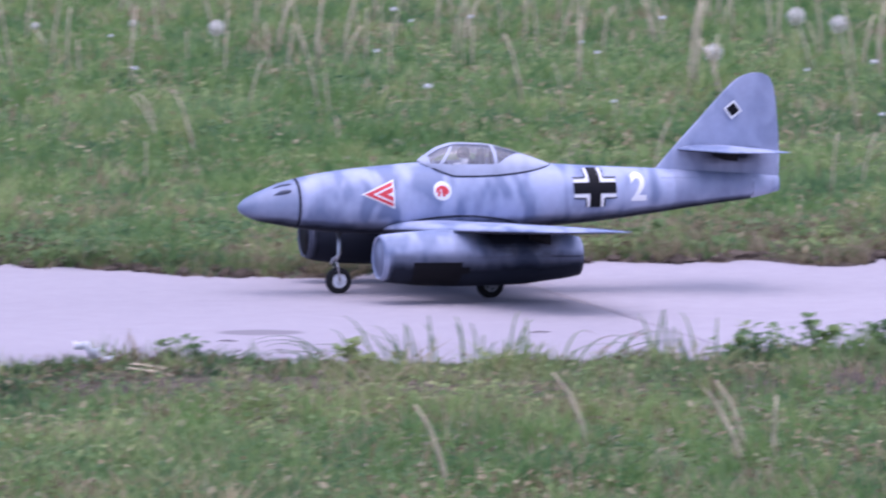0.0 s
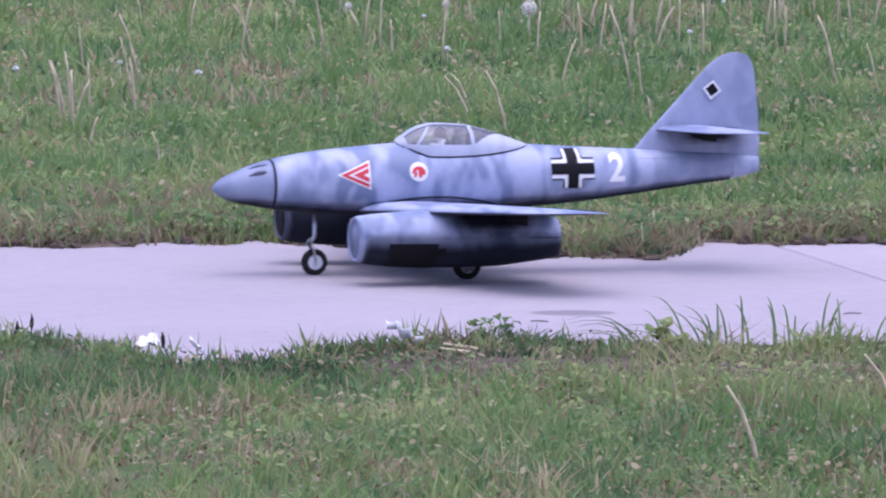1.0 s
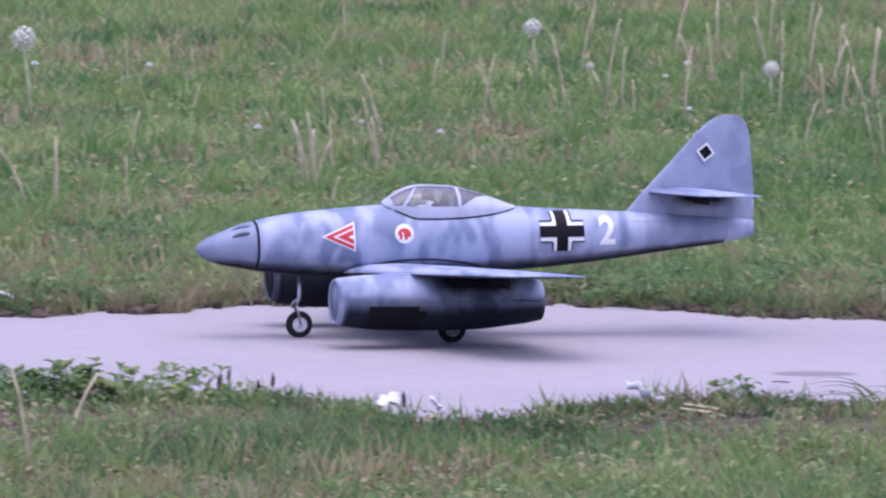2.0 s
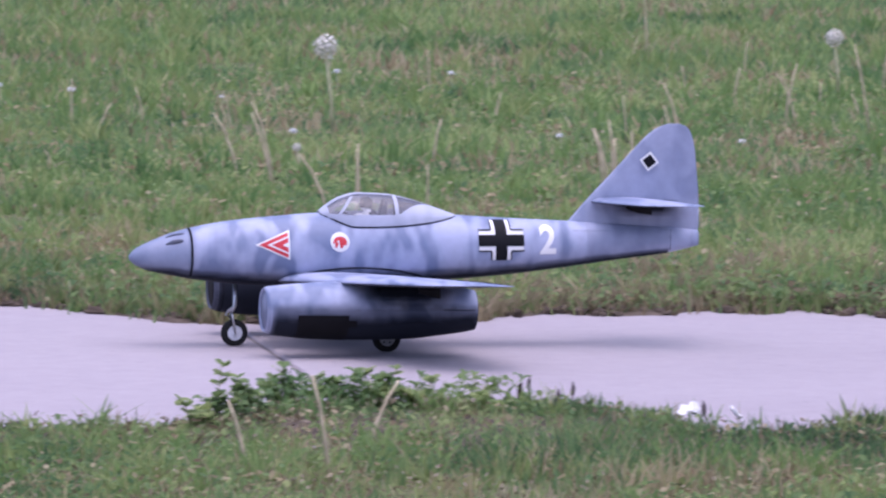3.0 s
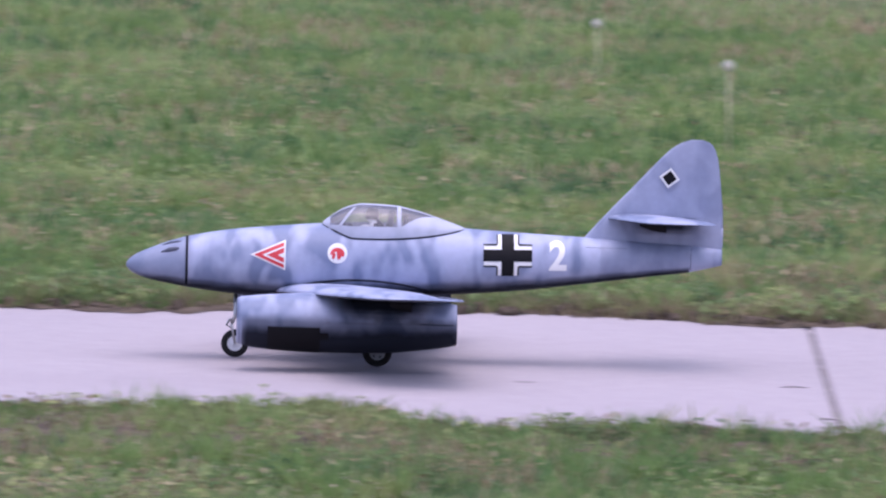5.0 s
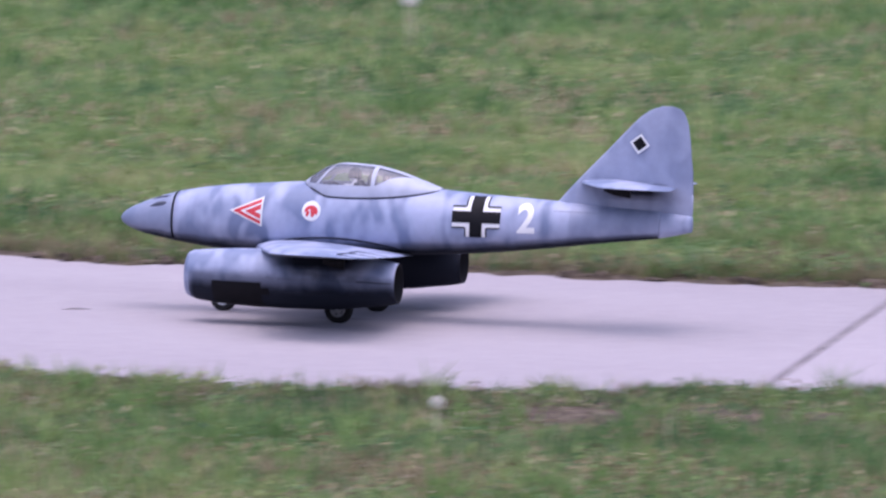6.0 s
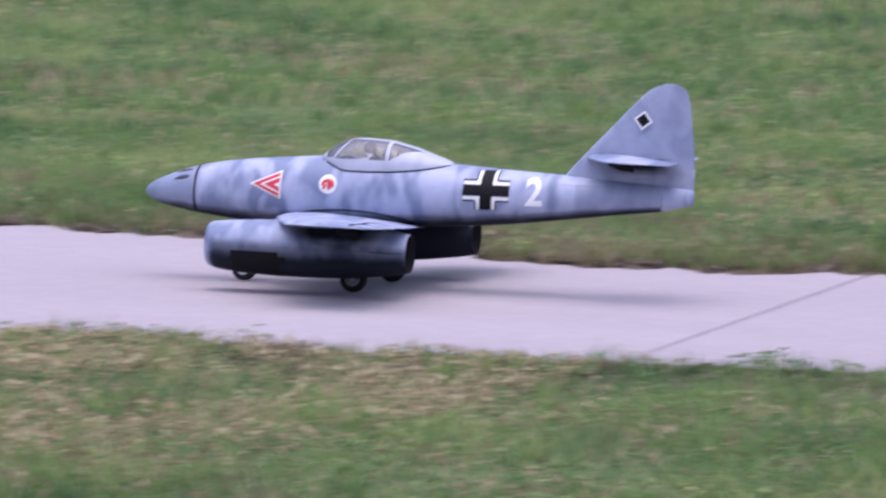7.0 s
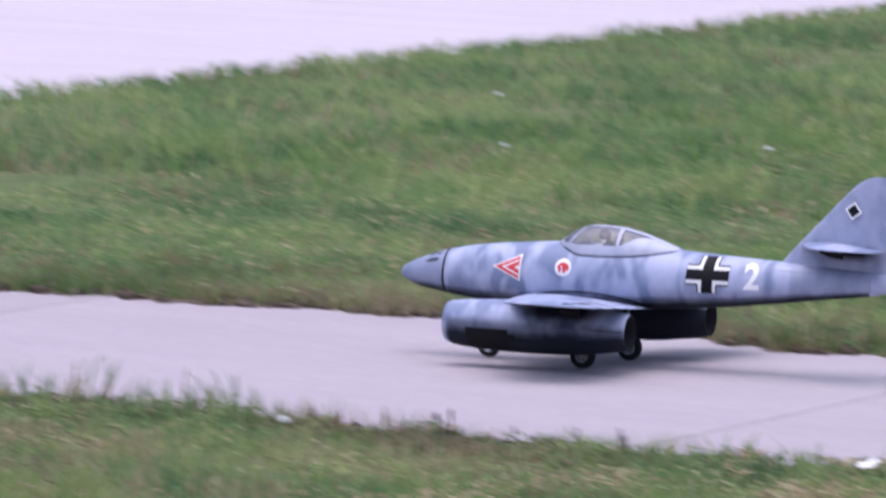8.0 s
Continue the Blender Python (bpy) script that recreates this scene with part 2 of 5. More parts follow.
def loft(rings, bm=None, cap=(True, True)):
    """A skin over closed rings of equally many points."""
    bm = bm or bmesh.new()
    rows = [[bm.verts.new(p) for p in ring] for ring in rings]
    for a, b in zip(rows, rows[1:]):
        for i in range(len(a)):
            j = (i + 1) % len(a)
            bm.faces.new((a[i], a[j], b[j], b[i]))
    for on, row in zip(cap, (rows[0], rows[-1])):
        if on:
            bm.faces.new(row)
    return bm


def tube(points, radii, sides=8, bm=None):
    """A round rod through points."""
    rings = []
    for i, p in enumerate(points):
        p = Vector(p)
        d = (Vector(points[min(i + 1, len(points) - 1)]) - Vector(points[max(i - 1, 0)])).normalized()
        u = d.orthogonal().normalized()
        w = d.cross(u)
        r = radii[i] if isinstance(radii, (list, tuple)) else radii
        rings.append([p + (u * math.cos(a) + w * math.sin(a)) * r for a in (2 * math.pi * k / sides for k in range(sides))])
    return loft(rings, bm)


def spline(xs, ys):
    """A smooth curve through the given stations, without overshoot."""
    xs, ys = np.array(xs, float), np.array(ys, float)
    h = np.diff(xs)
    d = np.diff(ys) / h
    m = np.concatenate([[d[0]], np.where(d[:-1] * d[1:] > 0, 2 * d[:-1] * d[1:] / np.where(d[:-1] + d[1:] == 0, 1, d[:-1] + d[1:]), 0), [d[-1]]])

    def at(x):
        i = int(np.clip(np.searchsorted(xs, x) - 1, 0, len(h) - 1))
        t = float(np.clip((x - xs[i]) / h[i], 0, 1))
        return float((1 + 2 * t) * (1 - t) ** 2 * ys[i] + t * (1 - t) ** 2 * h[i] * m[i] + t * t * (3 - 2 * t) * ys[i + 1] + t * t * (t - 1) * h[i] * m[i + 1])
    return at


# ---- ground, path, far pavement ----
NEAR_EDGE, FAR_EDGE = 16.35, 20.12
ROAD_X, ROAD_LEAN = -15.30, -0.19


def bed():
    bm = bmesh.new()
    vs = [bm.verts.new(p) for p in ((-600, -600, -0.006), (600, -600, -0.006), (600, 900, -0.006), (-600, 900, -0.006))]
    bm.faces.new(vs)
    return tagged(part("ground", bm, EARTH, None, "", False), "green weedy turf with bare brown patches", "ground", kind="structure")


JOINTS = [(-16.4, -0.17), (-13.9, -0.17), (-11.2, -0.155), (-8.457, -0.124), (-5.627, -0.08), (-2.873, -0.035), (-0.241, -0.044), (2.545, 0.0), (5.275, 0.0), (8.035, 0.0), (10.78, 0.0), (13.5, 0.0)]


def joint_x(k, y):
    """Where joint k runs at depth y; the joints fan out where the path bends."""
    x, skew = JOINTS[k]
    return x + skew * (y - 18.5)


def slab_mesh(k, h=0.12, r=0.008, gap=0.005):
    """The slab between two joints, with a rounded top edge, its top at z 0."""
    def ring(inset, z):
        y0, y1 = NEAR_EDGE + inset, FAR_EDGE - inset
        e = gap + inset
        return [(joint_x(k, y0) + e, y0, z), (joint_x(k + 1, y0) - e, y0, z), (joint_x(k + 1, y1) - e, y1, z), (joint_x(k, y1) + e, y1, z)]
    return loft([ring(0, -h), ring(0, -r), ring(r * 0.3, -r * 0.3), ring(r, 0)])


def footway():
    walkway = tagged(new("path"), "pale weathered concrete path cast in slabs", "path", kind="structure")
    for k in range(len(JOINTS) - 1):
        part("slab", slab_mesh(k), CONCRETE, walkway, "", False).location.z = random.uniform(-0.002, 0.002)
        part("joint_filler", loft([[(joint_x(k, y) + dx, y, z) for dx, z in ((-0.006, -0.02), (0.006, -0.02), (0.006, -0.0045), (-0.006, -0.0045))] for y in (NEAR_EDGE, FAR_EDGE)]), JOINT, walkway, "", False)
    return walkway


def road():
    """The wide pale pavement into which the path runs."""
    top = tagged(new("pavement"), "wide pale concrete pavement beyond the grass", "pavement", kind="structure")
    bm = bmesh.new()
    y0, y1, wide = 8.0, 160.0, 14.0
    def edge(y, off, z):
        return (ROAD_X + ROAD_LEAN * (y - 18.5) - off, y, z)
    rings = []
    for z in (-0.15, -0.006):
        rings.append([edge(y0, 0, z), edge(y1, 0, z), edge(y1, wide, z), edge(y0, wide, z)])
    rings.append([edge(y0 + 0.01, 0.01, 0.0), edge(y1 - 0.01, 0.01, 0.0), edge(y1 - 0.01, wide - 0.01, 0.0), edge(y0 + 0.01, wide - 0.01, 0.0)])
    part("slab", loft(rings, bm), PALE, top, "", False)
    return top


# ---- the model jet; nose towards -x, ground at z 0, main axle at x 0 ----
TOP = spline((-0.567, -0.560, -0.545, -0.52, -0.47, -0.424, -0.326, -0.223, -0.113, 0.0, 0.1, 0.202, 0.321, 0.468, 0.60, 0.70, 0.775),
             (0.214, 0.223, 0.234, 0.246, 0.265, 0.278, 0.295, 0.305, 0.313, 0.316, 0.314, 0.307, 0.300, 0.293, 0.285, 0.279, 0.272))
BOTTOM = spline((-0.567, -0.560, -0.545, -0.52, -0.47, -0.417, -0.3, -0.197, 0.062, 0.2, 0.32, 0.451, 0.6, 0.71, 0.775),
                (0.206, 0.198, 0.189, 0.180, 0.170, 0.161, 0.149, 0.146, 0.154, 0.161, 0.171, 0.187, 0.207, 0.221, 0.236))
WIDE = spline((-0.567, -0.560, -0.545, -0.52, -0.47, -0.424, -0.326, -0.2, 0.0, 0.2, 0.32, 0.45, 0.6, 0.71, 0.775),
              (0.004, 0.014, 0.024, 0.035, 0.049, 0.06, 0.075, 0.086, 0.090, 0.082, 0.070, 0.054, 0.035, 0.022, 0.010))
POWER = 2.15


def middle(x):
    return BOTTOM(x) + 0.43 * (TOP(x) - BOTTOM(x))


def flank(x, z):
    """Half the body's width at station x and height z."""
    zc = middle(x)
    h = TOP(x) - zc if z > zc else zc - BOTTOM(x)
    return WIDE(x) * max(0.0, 1 - min(1, abs(z - zc) / max(h, 1e-5)) ** POWER) ** (1 / POWER)


def body_ring(x, grow=0.0, sides=40, lid=None):
    zc, w = middle(x), WIDE(x) + grow
    ring = []
    for k in range(sides):
        a = 2 * math.pi * k / sides
        c, s = math.cos(a), math.sin(a)
        h = (TOP(x) - zc if s > 0 else zc - BOTTOM(x)) + grow
        y = w * math.copysign(abs(c) ** (2 / POWER), c)
        z = zc + h * math.copysign(abs(s) ** (2 / POWER), s)
        ring.append((x, y, min(z, lid) if lid else z))
    return ring


def decal(name, outline_faces, material, parent, lift=0.0012, step=0.006, label=""):
    """A thin decal on the port flank: flat polygons in (x, z), cut fine and laid on the curved skin."""
    bm = bmesh.new()
    for poly in outline_faces:
        bm.faces.new([bm.verts.new((p[0], 0, p[1])) for p in poly])
    bmesh.ops.triangulate(bm, faces=bm.faces)
    for _ in range(4):
        long = [e for e in bm.edges if e.calc_length() > step]
        if not long:
            break
        bmesh.ops.subdivide_edges(bm, edges=long, cuts=1)
        bmesh.ops.triangulate(bm, faces=bm.faces)
    for v in bm.verts:
        v.co.y = -flank(v.co.x, v.co.z) - lift
    return part(name, bm, material, parent, label, False)


def disc(cx, cz, r, n=28):
    return [(cx + r * math.cos(2 * math.pi * k / n), cz + r * math.sin(2 * math.pi * k / n)) for k in range(n)]


def rect(x0, z0, x1, z1):
    return [(x0, z0), (x1, z0), (x1, z1), (x0, z1)]


def band(x, material, name, parent, wide=0.004, grow=0.0012):
    return part(name, loft([body_ring(x - wide / 2, grow), body_ring(x + wide / 2, grow)], cap=(False, False)), material, parent)


CAN_TOP = spline((-0.127, -0.104, -0.074, -0.038, 0.028, 0.088, 0.138, 0.191), (0.3135, 0.332, 0.349, 0.3575, 0.355, 0.343, 0.327, 0.3085))
CAN_LOW = spline((-0.127, -0.092, -0.056, -0.012, 0.048, 0.108, 0.158, 0.191), (0.3115, 0.297, 0.2850, 0.2845, 0.2865, 0.2915, 0.2990, 0.306))


def canopy_arch(x, grow=0.0, n=28):
    low, top = CAN_LOW(x) - 0.002, CAN_TOP(x) + grow
    w = flank(x, CAN_LOW(x)) + 0.002 + grow
    pts = []
    for k in range(n + 1):
        a = math.pi * k / n
        pts.append((x, w * math.copysign(abs(math.cos(a)) ** 0.85, math.cos(a)), low + (top - low) * math.sin(a) ** 0.9))
    return pts


def shell(arches, fade=None, taper=1.0):
    """An open skin over rows of points. Its map runs along the rows (u) and, by fade, across them (v)."""
    bm = bmesh.new()
    uv = bm.loops.layers.uv.new("UVMap")
    rows = [[bm.verts.new(p) for p in r] for r in arches]
    for k, (a, b) in enumerate(zip(rows, rows[1:])):
        for i in range(len(a) - 1):
            f = bm.faces.new((a[i], a[i + 1], b[i + 1], b[i]))
            for loop, (u, v) in zip(f.loops, ((k, i), (k, i + 1), (k + 1, i + 1), (k + 1, i))):
                t = v / (len(a) - 1)
                s = u / (len(rows) - 1)
                loop[uv].uv = (s if taper == 1.0 else taper * min(s, 1 - s), fade(t) if fade else t)
    return bm


def aerofoil(xl, chord, y, z, thick, n=12, droop=0.0, low=0.75):
    """A closed ring: the section of a wing, leading edge at xl."""
    up, under = [], []
    for k in range(n + 1):
        t = (1 - math.cos(math.pi * k / n)) / 2
        yt = 5 * thick * (0.2969 * math.sqrt(t) - 0.126 * t - 0.3516 * t * t + 0.2843 * t ** 3 - 0.1020 * t ** 4)
        up.append((xl + t * chord, y, z + (yt * 1.15 - droop * t) * chord))
        under.append((xl + t * chord, y, z - (yt * low + droop * t) * chord))
    return up + under[-2:0:-1]


def dark_below(ob):
    """Gives the faces that look down a darker colour."""
    ob.data.materials.append(UNDER)
    for f in ob.data.polygons:
        if f.normal.z < -0.12:
            f.material_index = 1


def wing(side, parent):
    y = lambda v: side * v
    stations = ((0.03, -0.240, 0.375, 0.158, 0.105), (0.085, -0.220, 0.355, 0.162, 0.105), (0.285, -0.155, 0.322, 0.174, 0.10), (0.45, -0.100, 0.276, 0.184, 0.095),
                (0.60, -0.050, 0.231, 0.193, 0.095), (0.665, -0.028, 0.206, 0.197, 0.09), (0.688, -0.010, 0.180, 0.1985, 0.075), (0.698, 0.020, 0.128, 0.199, 0.05), (0.702, 0.050, 0.062, 0.1995, 0.03))
    w = part("wing", loft([aerofoil(x, c, y(s), z, t, droop=0.008, low=0.45) for s, x, c, z, t in stations]), CAMO, parent)
    dark_below(w)
    # hinge lines of flap and aileron on the upper face
    for s0, s1 in ((0.37, 0.50), (0.515, 0.655)):
        pts = []
        for s in (s0, s1):
            f = [np.interp(s, [q[0] for q in stations], [q[i] for q in stations]) for i in (1, 2, 3)]
            pts.append((f[0] + f[1] * 0.74, y(s), f[2] + f[1] * 0.026))
        part("hinge_line", tube(pts, 0.0016, 6), SEAM, w)
    # ribs of the flap and aileron ends
    for s in (0.37, 0.507, 0.655):
        f = [np.interp(s, [q[0] for q in stations], [q[i] for q in stations]) for i in (1, 2, 3)]
        rib = [(f[0] + f[1] * q, y(s), f[2] + f[1] * d) for q, d in ((0.74, 0.026), (0.86, 0.011), (0.985, -0.006))]
        part("hinge_line", tube(rib, 0.0013, 6), SEAM, w)
    # control horn under the flap
    part("control_horn", loft([[(x, y(0.387), z0), (x, y(0.401), z0), (x, y(0.401), 0.176), (x, y(0.387), 0.176)] for x, z0 in ((0.022, 0.160), (0.048, 0.150), (0.070, 0.147))]), BLACK, w)
    # fillet line where the wing meets the body
    fillet = []
    for k in range(15):
        x = -0.205 + 0.33 * k / 14
        z = 0.162 + 0.029 * math.sin(math.pi * min(1, (k + 0.6) / 14.6)) ** 0.7
        fillet.append((x, side * (flank(x, z) + 0.001), z))
    part("fillet_line", tube(fillet, 0.0024, 6), SEAM, w)
    return w


def nacelle(side, parent):
    cy, cz = side * 0.297, 0.113 if side < 0 else 0.116
    outer = ((-0.316, 0.0490, 0.001), (-0.306, 0.0535, 0.001), (-0.270, 0.0585, 0.0), (-0.20, 0.0635, 0.0), (-0.09, 0.0665, 0.0), (0.02, 0.0645, 0.0),
             (0.095, 0.0575, 0.001), (0.146, 0.050, 0.0), (0.172, 0.0445, 0.0))

    def ring(x, r, dz, n=32):
        return [(x, cy + r * 0.98 * math.cos(2 * math.pi * k / n), cz + dz + r * math.sin(2 * math.pi * k / n)) for k in range(n)]
    cowl = [ring(*o) for o in outer]
    lip = [ring(-0.293, 0.0440, 0.001), ring(-0.310, 0.0455, 0.001), ring(-0.3145, 0.0470, 0.001)]
    # far cowl and intake take darker colours, which carry the shade on that side
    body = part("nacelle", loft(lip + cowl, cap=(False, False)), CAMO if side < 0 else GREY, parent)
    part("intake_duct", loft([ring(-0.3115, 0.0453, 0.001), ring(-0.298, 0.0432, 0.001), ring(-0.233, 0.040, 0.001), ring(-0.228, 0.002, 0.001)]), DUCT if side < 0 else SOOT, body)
    part("spinner", loft([ring(-0.276, 0.001, 0.001), ring(-0.268, 0.008, 0.001), ring(-0.248, 0.014, 0.001), ring(-0.230, 0.016, 0.001)]), RIM, body)
    part("exhaust_duct", loft([ring(0.1725, 0.0445, 0.0), ring(0.173, 0.0425, 0.0), ring(0.11, 0.039, 0.0), ring(0.108, 0.002, 0.0)], cap=(False, True)), SOOT, body)
    # pylon between nacelle and wing
    def pyl(x, w, z1):
        return [(x, cy - w, cz + 0.03), (x, cy + w, cz + 0.03), (x, cy + w * 0.6, z1), (x, cy - w * 0.6, z1)]
    part("pylon", loft([pyl(-0.215, 0.03, 0.166), pyl(-0.13, 0.042, 0.180), pyl(0.0, 0.042, 0.178), pyl(0.12, 0.03, 0.166)]), CAMO, body)

    def patch(name, x0, x1, a0, a1, material, lift=0.0011, fade=None, taper=1.0):
        """A thin panel of colour on the cowl between two angles, outboard side."""
        rows = []
        prof = spline([o[0] for o in outer], [o[1] + lift for o in outer])
        drop = spline([o[0] for o in outer], [o[2] for o in outer])
        for i in range(25):
            x = x0 + (x1 - x0) * i / 24
            rows.append([(x, cy + side * prof(x) * 0.98 * math.cos(radians(a)), cz + drop(x) + prof(x) * math.sin(radians(a))) for a in np.linspace(a0, a1, 25)])
        part(name, shell(rows, fade, taper), material, body)
    # black over the underside and inboard side, fading out up the outboard side
    patch("belly_paint", -0.3155, 0.1725, 27, -211, SOFT_BLACK, 0.0010, lambda t: min(1, 2.7 * t))
    patch("black_panel", -0.247, -0.131, -6, -88, BLACK, 0.0018)
    patch("panel_step", -0.131, -0.112, -16, -30, BLACK, 0.0018)
    # shade below the wing, painted on the cowl in soft black
    patch("wing_shade", -0.12, 0.12, 2, 62, SOFT_BLACK, 0.0016, lambda t: 1.1 * t, 0.18)
    patch("cowl_line", 0.09, 0.165, 4, 2, SEAM)
    return body


def wheel(name, parent, x, y, r, wide, hub_paint):
    hub = tagged(new(name), "")
    hub.parent = parent
    hub.location = (x, y, r + 0.0055)

    def turned(profile, n=32):
        return [[(q * math.cos(2 * math.pi * k / n), w, q * math.sin(2 * math.pi * k / n)) for k in range(n)] for q, w in profile]
    h = wide / 2
    part("tyre", loft(turned(((r * 0.53, -h * 0.8), (r * 0.78, -h), (r * 0.95, -h * 0.75), (r, -h * 0.3), (r, h * 0.3), (r * 0.95, h * 0.75), (r * 0.78, h), (r * 0.53, h * 0.8))), cap=(False, False)), RUBBER, hub)
    rim = part("rim", loft(turned(((r * 0.58, -h * 0.75), (r * 0.54, -h * 0.86), (r * 0.49, -h * 0.80), (r * 0.2, -h * 0.82), (r * 0.16, -h * 0.98), (r * 0.05, -h), (r * 0.05, h), (r * 0.16, h * 0.98), (r * 0.2, h * 0.82), (r * 0.49, h * 0.80), (r * 0.54, h * 0.86), (r * 0.58, h * 0.75)))), hub_paint, hub)
    for k in range(5 if hub_paint is DULL else 0):
        a = 2 * math.pi * k / 5
        c = (r * 0.36 * math.cos(a), r * 0.36 * math.sin(a))
        for s in (-1, 1):
            part("rim_hole", tube([(c[0], s * h * 0.6, c[1]), (c[0], s * h * 0.83, c[1])], r * 0.075, 8), SEAM, rim)
    return hub


def jet():
    plane = tagged(new("model_airplane"), "grey-blue mottled toy jet with twin engine nacelles", "model airplane")
    stations = [-0.43 + 1.205 * k / 70 for k in range(71)]
    rings = []
    for x in stations:
        lid = 0.292 if -0.098 < x < 0.100 else None
        rings.append(body_ring(x, lid=lid))
    hull = part("fuselage", loft(rings), CAMO, plane)
    part("nose_cone", loft([body_ring(-0.567 + 0.135 * (k / 22) ** 1.6) for k in range(23)]), NOSE, plane, "darker grey-blue nose cone")
    band(-0.431, SEAM, "nose_seam", plane, 0.005, 0.0008)
    # black strip along the underside, fading out up the flanks
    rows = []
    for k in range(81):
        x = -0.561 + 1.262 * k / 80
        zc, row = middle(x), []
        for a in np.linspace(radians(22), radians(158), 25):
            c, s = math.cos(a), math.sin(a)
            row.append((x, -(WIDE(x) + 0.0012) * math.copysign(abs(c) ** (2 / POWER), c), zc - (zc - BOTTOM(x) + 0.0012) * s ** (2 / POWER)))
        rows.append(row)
    part("belly_paint", shell(rows, lambda t: 2.3 * min(t, 1 - t)), SOFT_BLACK, hull)
    # shade below the port tailplane, put into the colour as a soft black patch
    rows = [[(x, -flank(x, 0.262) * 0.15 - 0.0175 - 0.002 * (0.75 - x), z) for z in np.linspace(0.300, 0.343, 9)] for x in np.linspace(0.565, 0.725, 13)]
    part("tail_shade", shell(rows, lambda t: 1.25 * t, 0.18), SOFT_BLACK, hull)
    # gun ports: two shallow bulges on the nose
    for s in (-1, 1):
        for x, z, r in ((-0.465, 0.247, 0.0066), (-0.462, 0.262, 0.0040)):
            part("gun_port", tube([(x - 0.024, s * (flank(x - 0.024, z - 0.006) - 0.001), z - 0.006), (x - 0.006, s * (flank(x - 0.006, z - 0.001) - 0.003), z - 0.001), (x + 0.010, s * (flank(x + 0.010, z + 0.002) - 0.003), z + 0.002), (x + 0.020, s * (flank(x + 0.020, z + 0.003) - 0.004), z + 0.003)], [0.0015, r, r * 0.9, 0.002], 12), GREY, hull)

    # canopy: painted frame with clear panes
    def arch_at(x, i, grow=0.001):
        arch = canopy_arch(x, grow)
        k = min(int(i), len(arch) - 2)
        return tuple(Vector(arch[k]).lerp(Vector(arch[k + 1]), i - k))
    xs = [-0.126 + 0.256 * k / 26 for k in range(27)]
    glass = part("canopy", shell([canopy_arch(x)[2:27] for x in xs]), CLEAR, plane, "clear plastic canopy")
    glass.visible_shadow = False
    part("canopy_fairing", shell([canopy_arch(0.125 + 0.066 * k / 8, 0.0010) for k in range(9)]), FRAME, plane)
    for x0, x1 in ((-0.126, -0.110), (0.040, 0.049)):
        part("canopy_frame", shell([canopy_arch(x0 + (x1 - x0) * k / 4, 0.0014) for k in range(5)]), FRAME, glass)
    part("canopy_frame", shell([canopy_arch(-0.124 + 0.25 * k / 24, 0.0010)[12:17] for k in range(25)]), FRAME, glass)
    for s in (0, 1):
        # sill that climbs towards the back, and the slanting windscreen post
        rows, post = [], []
        for k in range(29):
            x = -0.124 + 0.25 * k / 28
            top = 3.2 + max(0, x - 0.050) / 0.078 * 9
            rows.append([arch_at(x, q if not s else 28 - q) for q in np.linspace(0, top, 6)])
        part("canopy_sill", shell(rows), FRAME, glass)
        for k in range(9):
            i = 3 + k if not s else 25 - k
            post.append([arch_at(-0.092 + 0.034 * k / 8, i, 0.0014), arch_at(-0.085 + 0.034 * k / 8, i, 0.0014)])
        part("windscreen_post", shell(post), FRAME, glass)
    for s in (-1, 1):
        rail = [(x, s * (flank(x, CAN_LOW(x)) + 0.002), CAN_LOW(x) - 0.001) for x in [-0.126 + 0.316 * k / 30 for k in range(31)]]
        part("canopy_rail", tube(rail, 0.0022, 6), SEAM, plane)
    part("cockpit_floor", loft([[(x, -flank(x, 0.29) * 0.95, 0.2925), (x, flank(x, 0.29) * 0.95, 0.2925), (x, flank(x, 0.29) * 0.95, 0.2945), (x, -flank(x, 0.29) * 0.95, 0.2945)] for x in (-0.092, -0.03, 0.03, 0.098)]), COCKPIT, plane, "", False)
    part("seat_back", loft([[(0.012, -0.018, 0.293), (0.012, 0.018, 0.293), (0.030, 0.018, 0.293), (0.030, -0.018, 0.293)], [(0.024, -0.014, 0.343), (0.024, 0.014, 0.343), (0.035, 0.014, 0.343), (0.035, -0.014, 0.343)]]), UNDER, plane, "", False)
    part("radio_box", loft([[(0.054, -0.02, 0.293), (0.054, 0.02, 0.293), (0.072, 0.02, 0.293), (0.072, -0.02, 0.293)], [(0.054, -0.014, 0.335), (0.054, 0.014, 0.335), (0.061, 0.014, 0.333), (0.061, -0.014, 0.333)]]), UNDER, plane, "", False)
    # plain doll-like bust in the seat
    fig = bmesh.new()
    for c, r, sc in (((-0.015, 0, 0.333), 0.0165, (1, 0.9, 1.0)), ((-0.006, 0, 0.306), 0.019, (0.9, 1.3, 0.9)), ((-0.030, 0, 0.303), 0.009, (1.6, 2.2, 0.9))):
        bmesh.ops.create_uvsphere(fig, u_segments=16, v_segments=10, radius=r, matrix=Matrix.Translation(c) @ Matrix.Diagonal((*sc, 1)))
    bust = part("seated_figure", fig, DOLL, plane, "plain dark toy bust under the canopy")
    bust.data.materials.append(PLUME)
    for f in bust.data.polygons:
        if f.center.x < -0.008 and 0.308 < f.center.z < 0.3255 and abs(f.center.y) < 0.02:
            f.material_index = 1
    part("instrument_hood", loft([[(x, w * math.cos(a), 0.292 + h * math.sin(a)) for a in np.linspace(0, math.pi, 10)] for x, w, h in ((-0.096, 0.03, 0.016), (-0.074, 0.036, 0.024), (-0.059, 0.034, 0.022))]), UNDER, plane)

